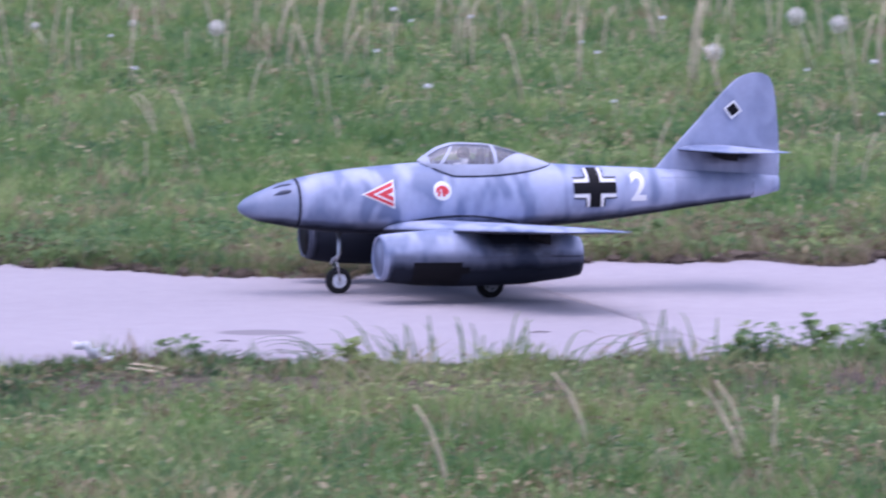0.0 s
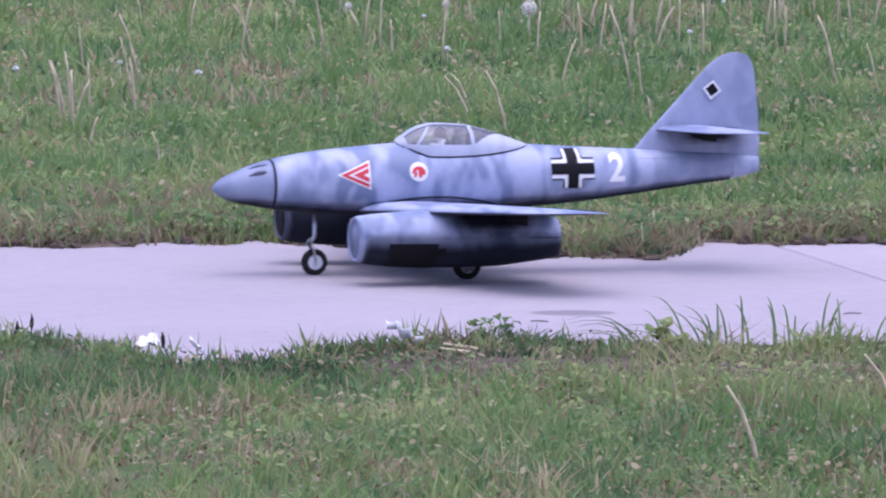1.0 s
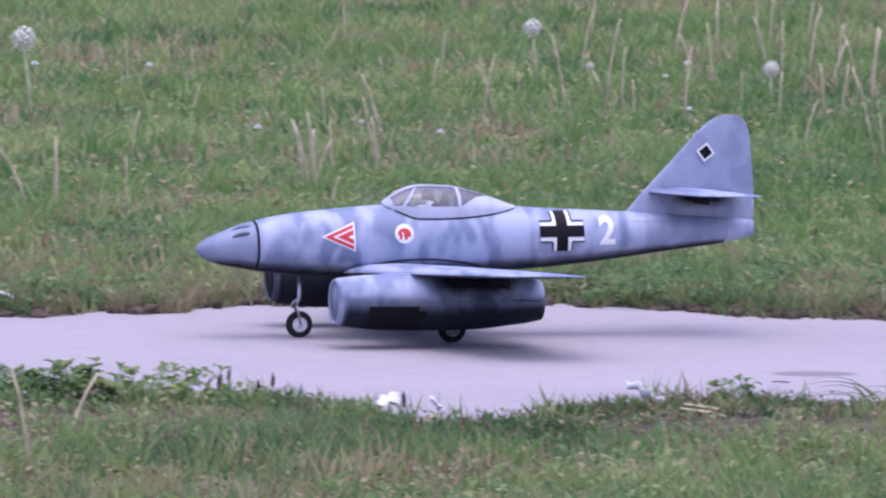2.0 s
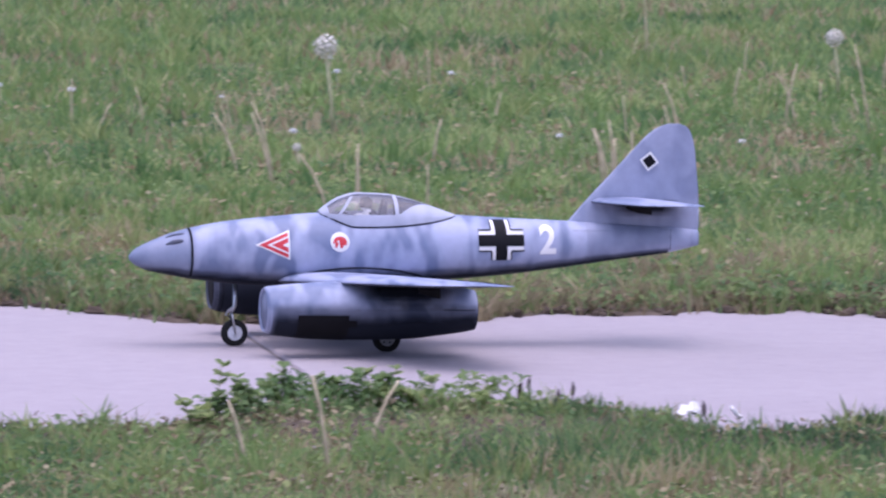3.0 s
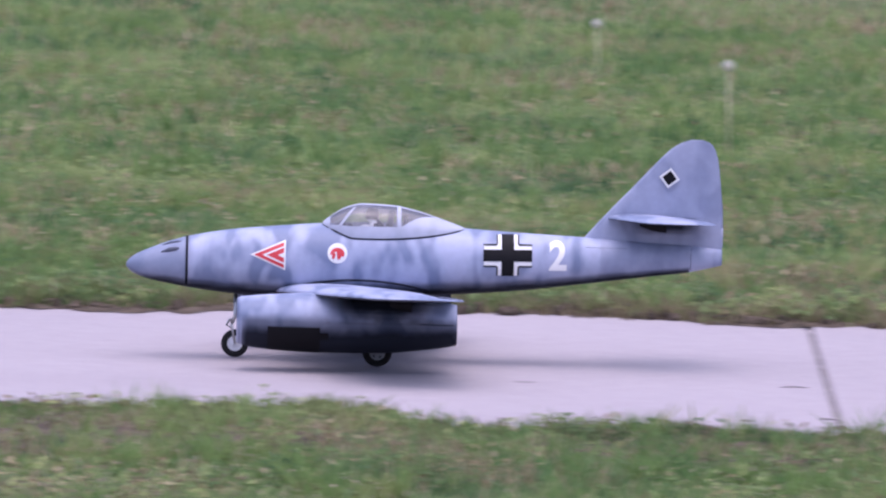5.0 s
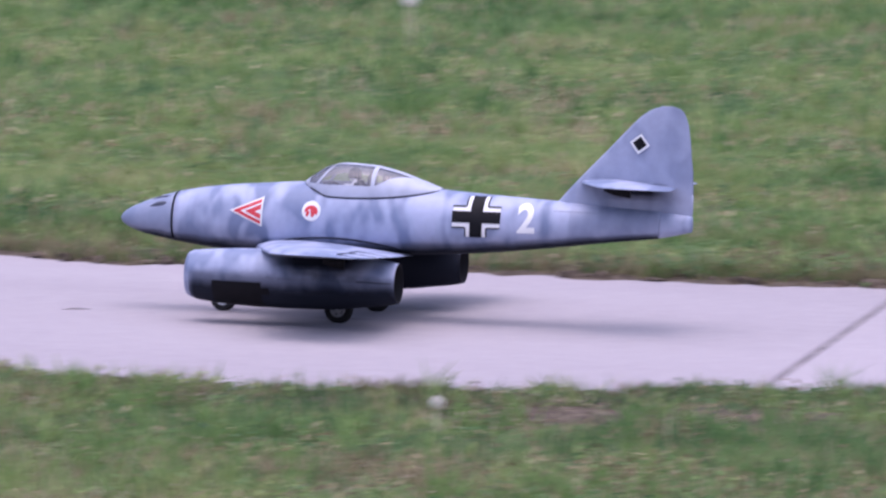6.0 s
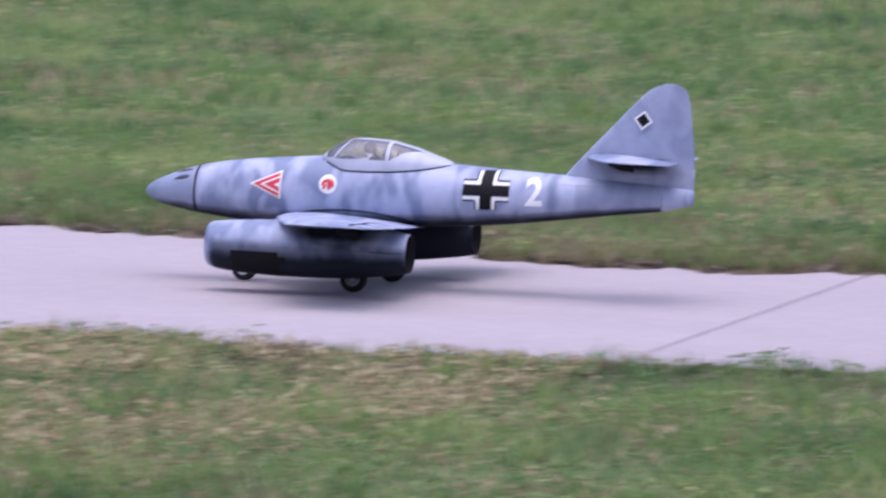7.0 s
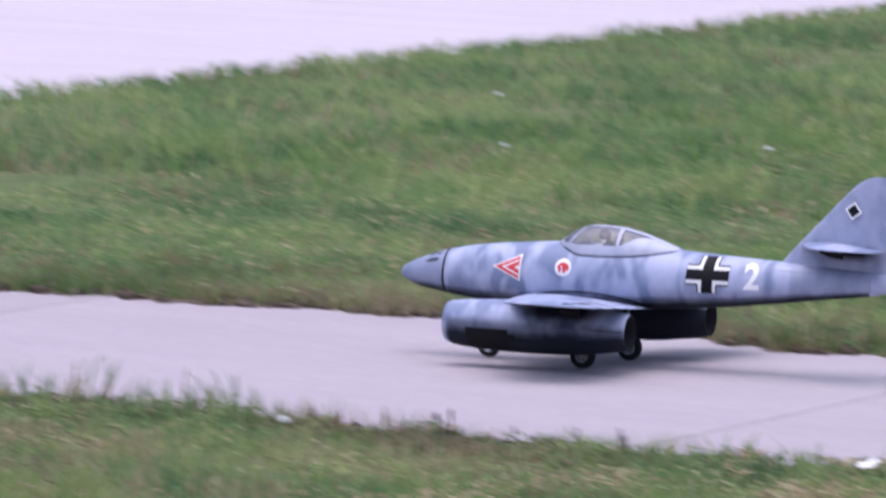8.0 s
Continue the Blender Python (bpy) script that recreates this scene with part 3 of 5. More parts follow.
    # calmer paint over the tail end of the body
    rear = [0.50 + 0.201 * k / 14 for k in range(15)]
    part("tail_paint", loft([body_ring(x, 0.0005) for x in rear], cap=(False, False)), FIN, hull)
    for s in (-1, 1):
        wing(s, plane)
        nacelle(s, plane)

    # fin, rudder, tailplane
    def fin_ring(z, x0, x1, thick):
        ring = aerofoil(x0, x1 - x0, 0, 0, thick)
        return [(p[0], p[2] * 0.9, z) for p in ring]
    lead = spline((0.26, 0.29, 0.34, 0.42, 0.478, 0.500, 0.511, 0.518), (0.435, 0.461, 0.505, 0.581, 0.635, 0.659, 0.678, 0.699))
    trail = spline((0.226, 0.231, 0.243, 0.275, 0.335, 0.425, 0.478, 0.503, 0.513, 0.518), (0.716, 0.738, 0.760, 0.7755, 0.776, 0.768, 0.761, 0.751, 0.741, 0.726))
    zs = [0.262, 0.28, 0.30, 0.33, 0.37, 0.41, 0.45, 0.475, 0.495, 0.506, 0.5125, 0.5165, 0.5185]
    fin = part("fin", loft([fin_ring(z, lead(z), trail(z), 0.085 if z < 0.49 else 0.085 * math.sqrt((0.5190 - z) / 0.029)) for z in zs]), FIN, plane)
    part("rudder", loft([fin_ring(z, 0.70, trail(z) + 0.0006, t) for z, t in zip((0.2262, 0.229, 0.235, 0.244, 0.26, 0.28, 0.30, 0.32), (0.10, 0.17, 0.17, 0.16, 0.15, 0.13, 0.105, 0.06))]), FIN, plane)
    for s in (-1, 1):
        part("rudder_line", tube([(0.704, s * (flank(0.704, 0.235) + 0.0005), 0.226), (0.704, s * (flank(0.704, 0.255) + 0.001), 0.255), (0.706, s * 0.014, 0.274)], 0.0006, 6), GREY, fin)
        pl = [(x, s * (flank(x, 0.272) + 0.0004), 0.2735 - 0.02 * (x - 0.47)) for x in [0.465 + 0.24 * k / 8 for k in range(9)]]
        part("panel_line", tube(pl, 0.0003, 6), GREY, fin)
        st = ((0.008, 0.516, 0.224), (0.06, 0.540, 0.207), (0.13, 0.575, 0.180), (0.155, 0.590, 0.160), (0.166, 0.607, 0.120), (0.170, 0.628, 0.070))
        tp = part("tailplane", loft([aerofoil(x, c, s * y, 0.337 + 0.01 * y, 0.10 if y < 0.15 else 0.06, droop=0.008, low=0.45) for y, x, c in st]), CAMO, plane)
        dark_below(tp)
        part("control_horn", loft([[(x, s * 0.060, z0), (x, s * 0.072, z0), (x, s * 0.072, 0.336), (x, s * 0.060, 0.336)] for x, z0 in ((0.585, 0.326), (0.612, 0.316), (0.645, 0.312))]), BLACK, tp)
        part("elevator_line", tube([(0.672, s * 0.012, 0.3415), (0.695, s * 0.15, 0.3412)], 0.0012, 6), SEAM, tp)

    # markings on the port flank
    tri = decal("triangle_marking", [[(-0.289, 0.244), (-0.209, 0.210), (-0.209, 0.278)]], WHITE, hull, 0.0010, label="white-edged red arrowhead")
    decal("arrow", [[(-0.280, 0.244), (-0.213, 0.2155), (-0.213, 0.2725)]], RED, tri, 0.0018)
    for u in (-1, 1):
        decal("arrow_stripe", [[(-0.2615, 0.244), (-0.213, 0.244 + u * 0.0205), (-0.213, 0.244 + u * 0.0168), (-0.252, 0.244)]], WHITE, tri, 0.0026)
    decal("arrow_notch", [[(-0.2265, 0.244), (-0.213, 0.2382), (-0.213, 0.2498)]], WHITE, tri, 0.0026)
    dsk = decal("round_marking", [disc(-0.093, 0.251, 0.0225)], WHITE, hull, 0.0010, label="white disc with a plain red shape")
    # a plain curled red shape with a few limbs
    c = (-0.093, 0.2505)
    arc = lambda r, r2, t0, t1, n, dx=0, dz=0: [(c[0] + dx + r * math.cos(radians(t)), c[1] + dz + r2 * math.sin(radians(t))) for t in np.linspace(t0, t1, n)]
    shape = arc(0.0158, 0.0130, -35, 165, 12) + [(c[0] - 0.0165, c[1] - 0.004), (c[0] - 0.0095, c[1] - 0.0005)] + arc(0.0085, 0.0060, 150, 20, 7, 0, -0.001) + [(c[0] + 0.0045, c[1] - 0.004), (c[0] + 0.0005, c[1] - 0.0135), (c[0] + 0.0065, c[1] - 0.0120), (c[0] + 0.0085, c[1] - 0.0055)]
    limb = [(c[0] - 0.0105, c[1] + 0.003), (c[0] - 0.0035, c[1] - 0.0015), (c[0] - 0.0075, c[1] - 0.0125), (c[0] - 0.0125, c[1] - 0.0115), (c[0] - 0.0085, c[1] - 0.0035)]
    decal("red_shape", [shape, limb], RED, dsk, 0.0018)
    cx, cz, a, b, w, e = 0.290, 0.253, 0.054, 0.0445, 0.0160, 0.0085
    crs = decal("cross_marking", [rect(cx - a, cz - w - e, cx + a, cz + w + e), rect(cx - w - e, cz + w + e, cx + w + e, cz + b), rect(cx - w - e, cz - b, cx + w + e, cz - w - e)], WHITE, hull, 0.0010, label="black and white straight cross")
    decal("cross_bar", [rect(cx - a - 0.001, cz - w + 0.003, cx + a + 0.001, cz + w - 0.003), rect(cx - w + 0.002, cz + w - 0.003, cx + w - 0.002, cz + b + 0.001), rect(cx - w + 0.002, cz - b - 0.001, cx + w - 0.002, cz - w + 0.003)], BLACK, crs, 0.0020)
    q = w + e
    for s in (-1, 1):
        for u in (-1, 1):
            xx, zz = sorted((cx + s * q, cx + s * (a + 0.001))), sorted((cz + u * (q - 0.0022), cz + u * (q + 0.0008)))
            decal("cross_rim", [rect(xx[0], zz[0], xx[1], zz[1])], BLACK, crs, 0.0028)
            xx, zz = sorted((cx + s * (q - 0.0022), cx + s * (q + 0.0008))), sorted((cz + u * q, cz + u * b))
            decal("cross_rim", [rect(xx[0], zz[0], xx[1], zz[1])], BLACK, crs, 0.0028)
    numeral(plane, hull)
    # plain lozenge on the fin
    lz = bmesh.new()
    mz = bmesh.new()
    for bmx, r, yy in ((lz, 0.0235, -0.0145), (mz, 0.0165, -0.0152)):
        c = (0.652, 0.432)
        bmx.faces.new([bmx.verts.new((c[0] + r * math.cos(radians(t)), yy + 0.012 * (c[1] + r * math.sin(radians(t)) - 0.432), c[1] + r * math.sin(radians(t)))) for t in (-8, 82, 172, 262)])
    loz = part("lozenge_marking", lz, WHITE, fin, "small white-edged dark lozenge", False)
    part("lozenge_core", mz, BLACK, loz, "", False)

    # undercarriage
    nose = part("nose_leg", tube([(-0.319, 0, 0.16), (-0.319, 0, 0.098), (-0.327, 0, 0.082)], 0.0046, 10), STEEL, plane)
    part("leg_link", tube([(-0.319, 0, 0.098), (-0.333, 0, 0.088), (-0.339, 0, 0.078), (-0.324, 0.004, 0.068)], 0.0026, 8), STEEL, nose)
    for s in (-1, 1):
        part("fork", tube([(-0.328, s * 0.003, 0.084), (-0.327, s * 0.014, 0.078), (-0.319, s * 0.0145, 0.0365)], 0.0026, 8), STEEL, nose)
        leg = part("main_leg", tube([(0.0, s * 0.153, 0.165), (0.0, s * 0.153, 0.046), (0.0, s * 0.160, 0.0390)], 0.0042, 10), STEEL, plane)
        part("axle", tube([(0.0, s * 0.148, 0.0385), (0.0, s * 0.183, 0.0385)], 0.003, 8), STEEL, leg)
    wheels = [wheel("nose_wheel", plane, -0.319, 0, 0.031, 0.022, RIM)] + [wheel("main_wheel", plane, 0, s * 0.168, 0.033, 0.024, DULL) for s in (-1, 1)]
    plane.scale = (1.008, 1.008, 1.008)
    return plane, wheels


def numeral(plane, hull):
    """The painted figure 2, laid on the flank."""
    curve = bpy.data.curves.new("numeral", "FONT")
    curve.body, curve.size, curve.offset, curve.resolution_u = "2", 0.096, 0.0028, 6
    ob = new("numeral_text", curve)
    me = bpy.data.meshes.new_from_object(ob.evaluated_get(bpy.context.evaluated_depsgraph_get()))
    bpy.data.objects.remove(ob)
    bm = bmesh.new()
    bm.from_mesh(me)
    bpy.data.meshes.remove(me)
    xs, ys = [v.co.x for v in bm.verts], [v.co.y for v in bm.verts]
    mx, my = (min(xs) + max(xs)) / 2, (min(ys) + max(ys)) / 2
    kx, ky = 0.040 / (max(xs) - min(xs)), 0.067 / (max(ys) - min(ys))
    for v in bm.verts:
        x, z = 0.403 + (v.co.x - mx) * kx, 0.2540 + (v.co.y - my) * ky
        v.co = Vector((x, 0, z))
    bmesh.ops.triangulate(bm, faces=bm.faces)
    for _ in range(3):
        long = [e for e in bm.edges if e.calc_length() > 0.008]
        if long:
            bmesh.ops.subdivide_edges(bm, edges=long, cuts=1)
            bmesh.ops.triangulate(bm, faces=bm.faces)
    for v in bm.verts:
        v.co.y = -flank(v.co.x, v.co.z) - 0.0012
    return part("numeral", bm, WHITE, hull, "white painted figure 2", False)


# ---- grass ----
rng = np.random.default_rng(7)


def clumps(x, y):
    """Where the grass stands thick (towards 1) and where it is thin."""
    return 0.55 * lattice(x, y, 0.35, 11) + 0.45 * lattice(x, y, 0.09, 12)


def lattice(x, y, cell, seed):
    """Smooth value noise in 0..1."""
    g = np.random.default_rng(seed).random((257, 257))
    u, v = x / cell + 100, y / cell + 100
    i, j = np.floor(u).astype(int), np.floor(v).astype(int)
    fu, fv = u - i, v - j
    fu, fv = fu * fu * (3 - 2 * fu), fv * fv * (3 - 2 * fv)
    i, j = i % 256, j % 256
    return (g[i, j] * (1 - fu) + g[i + 1, j] * fu) * (1 - fv) + (g[i, j + 1] * (1 - fu) + g[i + 1, j + 1] * fu) * fv


def blades(name, px, py, height, width, material, label, lean=0.85, category="grass"):
    """One mesh of bent, tapering blades at the given feet."""
    n = len(px)
    turn = rng.uniform(0, 2 * np.pi, n)
    face = rng.uniform(-0.9, 0.9, n)
    sx, sy = np.cos(face) * width / 2, np.sin(face) * width / 2
    bend = height * lean * rng.uniform(0.1, 1.3, n)
    bx, by = np.cos(turn) * bend, np.sin(turn) * bend
    z0 = -0.008
    co = np.empty((n, 5, 3))
    co[:, 0] = np.stack([px - sx, py - sy, np.full(n, z0)], 1)
    co[:, 1] = np.stack([px + sx, py + sy, np.full(n, z0)], 1)
    co[:, 2] = np.stack([px + bx * 0.35 + sx * 0.8, py + by * 0.35 + sy * 0.8, z0 + height * 0.62], 1)
    co[:, 3] = np.stack([px + bx * 0.35 - sx * 0.8, py + by * 0.35 - sy * 0.8, z0 + height * 0.62], 1)
    co[:, 4] = np.stack([px + bx, py + by, z0 + height * 1.05], 1)
    base = np.arange(n)[:, None] * 5
    loops = (base + np.array([[0, 1, 2, 3, 3, 2, 4]])).ravel()
    starts = (np.arange(n)[:, None] * 7 + np.array([[0, 4]])).ravel()
    totals = np.tile([4, 3], n)
    me = bpy.data.meshes.new(name)
    me.vertices.add(n * 5)
    me.vertices.foreach_set("co", co.ravel())
    me.loops.add(n * 7)
    me.loops.foreach_set("vertex_index", loops.astype(np.int32))
    me.polygons.add(n * 2)
    me.polygons.foreach_set("loop_start", starts.astype(np.int32))
    me.polygons.foreach_set("loop_total", totals.astype(np.int32))
    me.update(calc_edges=True)
    me.materials.append(material)
    return tagged(new(name, me), label, category, kind="stuff")


NEAR_TURF = ((-13, 16.6), (-10.1, 16.72), (-9.0, 16.62), (-8.3, 16.58), (-7.7, 16.60), (-6.9, 16.70), (-6.5, 16.88), (-6.0, 16.74), (-5.1, 17.02), (-4.7, 16.98),
             (-4.1, 16.66), (-3.5, 16.82), (-2.9, 17.06), (-2.1, 17.30), (-1.2, 17.38), (-0.9, 17.02), (-0.65, 17.26), (-0.2, 17.08), (0.6, 17.16), (1.3, 16.98),
             (1.7, 16.88), (2.1, 16.78), (2.35, 17.36), (2.9, 17.34), (3.06, 17.22), (3.18, 16.86), (3.28, 16.70), (3.42, 16.82), (3.75, 17.14), (4.0, 17.2), (4.3, 16.98), (4.6, 17.05), (5.0, 17.0), (5.4, 17.2), (9, 17.1))
FAR_TURF = ((-16, 19.7), (-11.7, 19.6), (-10.6, 19.75), (-9.1, 19.63), (-8.0, 19.55), (-6.6, 19.38), (-5.8, 19.52), (-4.5, 19.55), (-4.1, 19.72), (-3.2, 19.85), (-2.7, 19.78),
            (-2.45, 19.55), (-1.45, 19.92), (-0.25, 19.82), (0.4, 19.74), (1.2, 19.88), (1.65, 19.7), (2.1, 19.74), (2.5, 19.25), (2.8, 19.27), (3.15, 19.4),
            (3.3, 19.62), (4.05, 19.72), (4.35, 19.5), (4.65, 19.28), (4.95, 19.2), (5.12, 19.58), (5.7, 19.55), (6.3, 19.5), (10, 19.6))


def near_edge(x):
    """Where the turf that creeps over the path's near border ends."""
    return np.interp(x, *zip(*NEAR_TURF)) - 0.20 + 0.10 * (lattice(x, x * 0, 0.16, 4) - 0.5) + 0.06 * (lattice(x, x * 0, 0.05, 14) - 0.5)


def far_edge(x):
    return np.interp(x, *zip(*FAR_TURF)) + 0.20 * (lattice(x, x * 0, 0.2, 6) - 0.5) + 0.12 * (lattice(x, x * 0, 0.06, 16) - 0.5)


def turf_line(x, far=False):
    return float((far_edge if far else near_edge)(np.array([x]))[0])


def road_edge(y):
    return ROAD_X + ROAD_LEAN * (y - 18.5)


def lawn(name, x0, x1, y0, y1, count, hmin, hmax, wide, material, label):
    x, y = rng.uniform(x0, x1, count), rng.uniform(y0, y1, count)
    clump = clumps(x, y)
    keep = ((y < near_edge(x)) | (y > far_edge(x))) & (x > road_edge(y) + 0.05) & (clump + rng.uniform(-0.18, 0.18, count) > 0.43)
    x, y, clump = x[keep], y[keep], clump[keep]
    edge = np.clip((near_edge(x) - y) / 0.4, 0.45, 1.0) * (y < 18) + np.clip((y - far_edge(x)) / 0.5, 0.45, 1.0) * (y > 18)
    h = (hmin + (hmax - hmin) * clump ** 2.0 * rng.uniform(0.4, 1.35, len(x))) * edge
    return blades(name, x, y, h, wide * rng.uniform(0.6, 1.4, len(x)), material, label, 0.75)


def tussocks(name, x, y, per, hmin, hmax, wide, spread, material, label, fresh=0.0):
    """Tufts of grass, each of one tone, at the given places."""
    n = len(x)
    tone = np.clip(0.55 * lattice(x, y, 0.5, 71) + 0.30 * lattice(x, y, 1.7, 72) + 0.30 * rng.random(n) - 0.04 - fresh, 0, 1)
    h = (hmin + (hmax - hmin) * rng.random(n) ** 1.6)
    r = spread * rng.uniform(0.6, 1.4, n)
    rep = lambda v: np.repeat(v, per)
    a, d = rng.uniform(0, 6.283, n * per), np.sqrt(rng.random(n * per))
    px, py = rep(x) + rep(r) * d * np.cos(a), rep(y) + rep(r) * d * np.sin(a)
    ob = blades(name, px, py, rep(h) * rng.uniform(0.5, 1.1, n * per), wide * rng.uniform(0.6, 1.4, n * per), material, label, 0.95, "grass")
    at = ob.data.attributes.new("tone", "FLOAT", "POINT")
    at.data.foreach_set("value", np.repeat(rep(tone), 5).astype(np.float32))
    return ob


def field(x0, x1, y0, y1, count, least=0.4, seed=73):
    """Places for tufts on the turf, crowded in some stretches and sparse in others."""
    x, y = rng.uniform(x0, x1, count), rng.uniform(y0, y1, count)
    keep = ((y < near_edge(x) - 0.02) | (y > far_edge(x) + 0.03)) & (x > road_edge(y) + 0.1) & (lattice(x, y, 0.28, seed) + rng.uniform(-0.25, 0.25, count) > least)
    return x[keep], y[keep]


def clods(name, far, count, label):
    """Low crumbled lumps of dark sod and roots along the border of the turf."""
    base = bmesh.new()
    bmesh.ops.create_icosphere(base, subdivisions=2, radius=1.0)
    bv = np.array([v.co for v in base.verts])
    bf = np.array([[v.index for v in f.verts] for f in base.faces])
    base.free()
    x = rng.uniform(-13, 8.5, count)
    out = rng.uniform(-0.05, 0.10, count)
    y = far_edge(x) + out if far else near_edge(x) - out
    vs, fs = [], []
    for k in range(count):
        a, w, d, h = rng.uniform(0, 3.14), rng.uniform(0.008, 0.035), rng.uniform(0.01, 0.03), rng.uniform(0.006, 0.018)
        v = bv * (1 + 0.28 * np.sin(bv[:, [1]] * 5 + k) * np.cos(bv[:, [0]] * 4 + k * 2.1)) * (1 + 0.12 * rng.standard_normal((len(bv), 1)))
        v = v * (w, d, h)
        v = np.stack([x[k] + v[:, 0] * math.cos(a) - v[:, 1] * math.sin(a) * 0.6, y[k] + v[:, 0] * math.sin(a) * 0.5 + v[:, 1] * math.cos(a), 0.006 + v[:, 2]], 1)
        fs.append(bf + k * len(bv)), vs.append(v)
    me = bpy.data.meshes.new(name)
    me.from_pydata(np.concatenate(vs).tolist(), [], np.concatenate(fs).tolist())
    me.materials.append(SOD)
    return tagged(new(name, me), label, "soil", kind="stuff")


def verge(name, count, far, material, label):
    """A dense low fringe right along the edge of the path."""
    x = rng.uniform(-14, 9.5, count)
    y = far_edge(x) + rng.uniform(0, 1, count) ** 1.5 * 0.4 if far else near_edge(x) - rng.uniform(0, 1, count) ** 1.5 * 0.4
    h = rng.uniform(0.012, 0.045, count) * (0.6 + 0.8 * lattice(x, y, 0.13, 51))
    return blades(name, x, y, h, rng.uniform(0.004, 0.010, count), material, label, 1.1)


def soil(name, far, label):
    """Earth and roots that have crept over the border of the path."""
    x = np.arange(-14, 9.5, 0.03)
    edge = far_edge(x) - 0.10 * lattice(x, x * 0, 0.3, 91) if far else near_edge(x) + 0.06 * lattice(x, x * 0, 0.3, 92)
    back = np.maximum(edge + 0.1, FAR_EDGE + 0.15) if far else np.minimum(edge - 0.1, NEAR_EDGE - 0.15)
    bm = bmesh.new()
    rows = []
    for i in range(len(x)):
        row = []
        for t, z in ((0.0, 0.0), (0.06, 0.006), (0.3, 0.012), (0.7, 0.012), (1.0, -0.01)):
            y = edge[i] + (back[i] - edge[i]) * t
            row.append(bm.verts.new((x[i], y, z + (0.006 * math.sin(x[i] * 37 + t * 9) * math.sin(x[i] * 11) if 0 < t < 1 else 0.0))))
        rows.append(row)
    for a, b in zip(rows, rows[1:]):
        for k in range(4):
            bm.faces.new((a[k], b[k], b[k + 1], a[k + 1]) if far else (a[k + 1], b[k + 1], b[k], a[k]))
    return tagged(part(name, bm, SOD), label, "soil", kind="stuff")


def litter(name, x0, x1, y0, y1, count, label):
    """Flat dead leaves and stalks along the path's far edge."""
    x, y = rng.uniform(x0, x1, count), rng.uniform(y0, y1, count)
    keep = (y > far_edge(x) - 0.09 * lattice(x, x * 0, 0.4, 23)) & (y < far_edge(x) + 0.45) & (lattice(x, x * 0, 0.6, 21) > 0.34)
    x, y = x[keep], y[keep]
    return blades(name, x, y, rng.uniform(0.015, 0.04, len(x)), rng.uniform(0.004, 0.012, len(x)), LITTER, label, 1.6, "litter")


def clover(name, x0, x1, y0, y1, count, size, material, label, least=0.48, seed=31, category="clover"):
    """Small flat leaves scattered low among the blades."""
    x, y = rng.uniform(x0, x1, count), rng.uniform(y0, y1, count)
    keep = ((y < near_edge(x) - 0.02) | (y > far_edge(x) + 0.02)) & (x > road_edge(y) + 0.1) & ((0.6 * lattice(x, y, 0.5, seed) + 0.4 * lattice(x, y, 0.12, seed + 1) > least) if seed else (clumps(x, y) < least))
    x, y = x[keep], y[keep]
    n = len(x)
    r = size * rng.uniform(0.5, 1.3, n)
    a, tilt, roll = rng.uniform(0, 6.283, n), rng.uniform(-0.9, 0.9, n), rng.uniform(-0.7, 0.7, n)
    z = rng.uniform(0.0, 0.045, n)
    ux, uy, uz = np.cos(a) * np.cos(tilt), np.sin(a) * np.cos(tilt), np.sin(tilt)
    vx, vy, vz = -np.sin(a), np.cos(a), np.sin(roll)
    co = np.empty((n, 5, 3))
    for i, (p, q) in enumerate(((-1, 0), (-0.2, -0.55), (0.75, -0.4), (0.75, 0.4), (-0.2, 0.55))):
        co[:, i] = np.stack([x + r * (p * ux + q * vx), y + r * (p * uy + q * vy), z + r * (p * uz + q * vz)], 1)
    me = bpy.data.meshes.new(name)
    me.vertices.add(n * 5)
    me.vertices.foreach_set("co", co.ravel())
    me.loops.add(n * 5)
    me.loops.foreach_set("vertex_index", np.arange(n * 5, dtype=np.int32))
    me.polygons.add(n)
    me.polygons.foreach_set("loop_start", np.arange(n, dtype=np.int32) * 5)
    me.polygons.foreach_set("loop_total", np.full(n, 5, np.int32))
    me.update(calc_edges=True)
    me.materials.append(material)
    return tagged(new(name, me), label, category, kind="stuff")


def edge_tufts(name, label):
    """Longer blades that hang over both edges of the path and stand along the pavement."""
    xs, ys, hs = [], [], []
    for k in range(400):
        x = rng.uniform(-13, 8.5) if k < 290 else rng.uniform(-12.5, -7.8)
        side = rng.random() < 0.62
        y = turf_line(x) - rng.uniform(0.0, 0.25) if side else turf_line(x, True) + rng.uniform(0.0, 0.2)
        tall = (0.11 if rng.random() < 0.05 or x < -8.5 else 0.075) * rng.uniform(0.7, 1.1)
        k = int(rng.integers(8, 26))
        xs.append(x + rng.normal(0, 0.05, k)), ys.append(y + rng.normal(0, 0.05, k)), hs.append(tall * rng.uniform(0.45, 1.0, k))
    for _ in range(260):
        y = rng.uniform(24, 48)
        k = int(rng.integers(4, 12))
        xs.append(road_edge(y) + 0.08 + np.abs(rng.normal(0, 0.06, k))), ys.append(y + rng.normal(0, 0.05, k)), hs.append(rng.uniform(0.03, 0.10, k))
    x, y, h = np.concatenate(xs), np.concatenate(ys), np.concatenate(hs)
    return blades(name, x, y, h, 0.006 * rng.uniform(0.6, 1.3, len(x)), TURF_NEAR, label, 0.38)


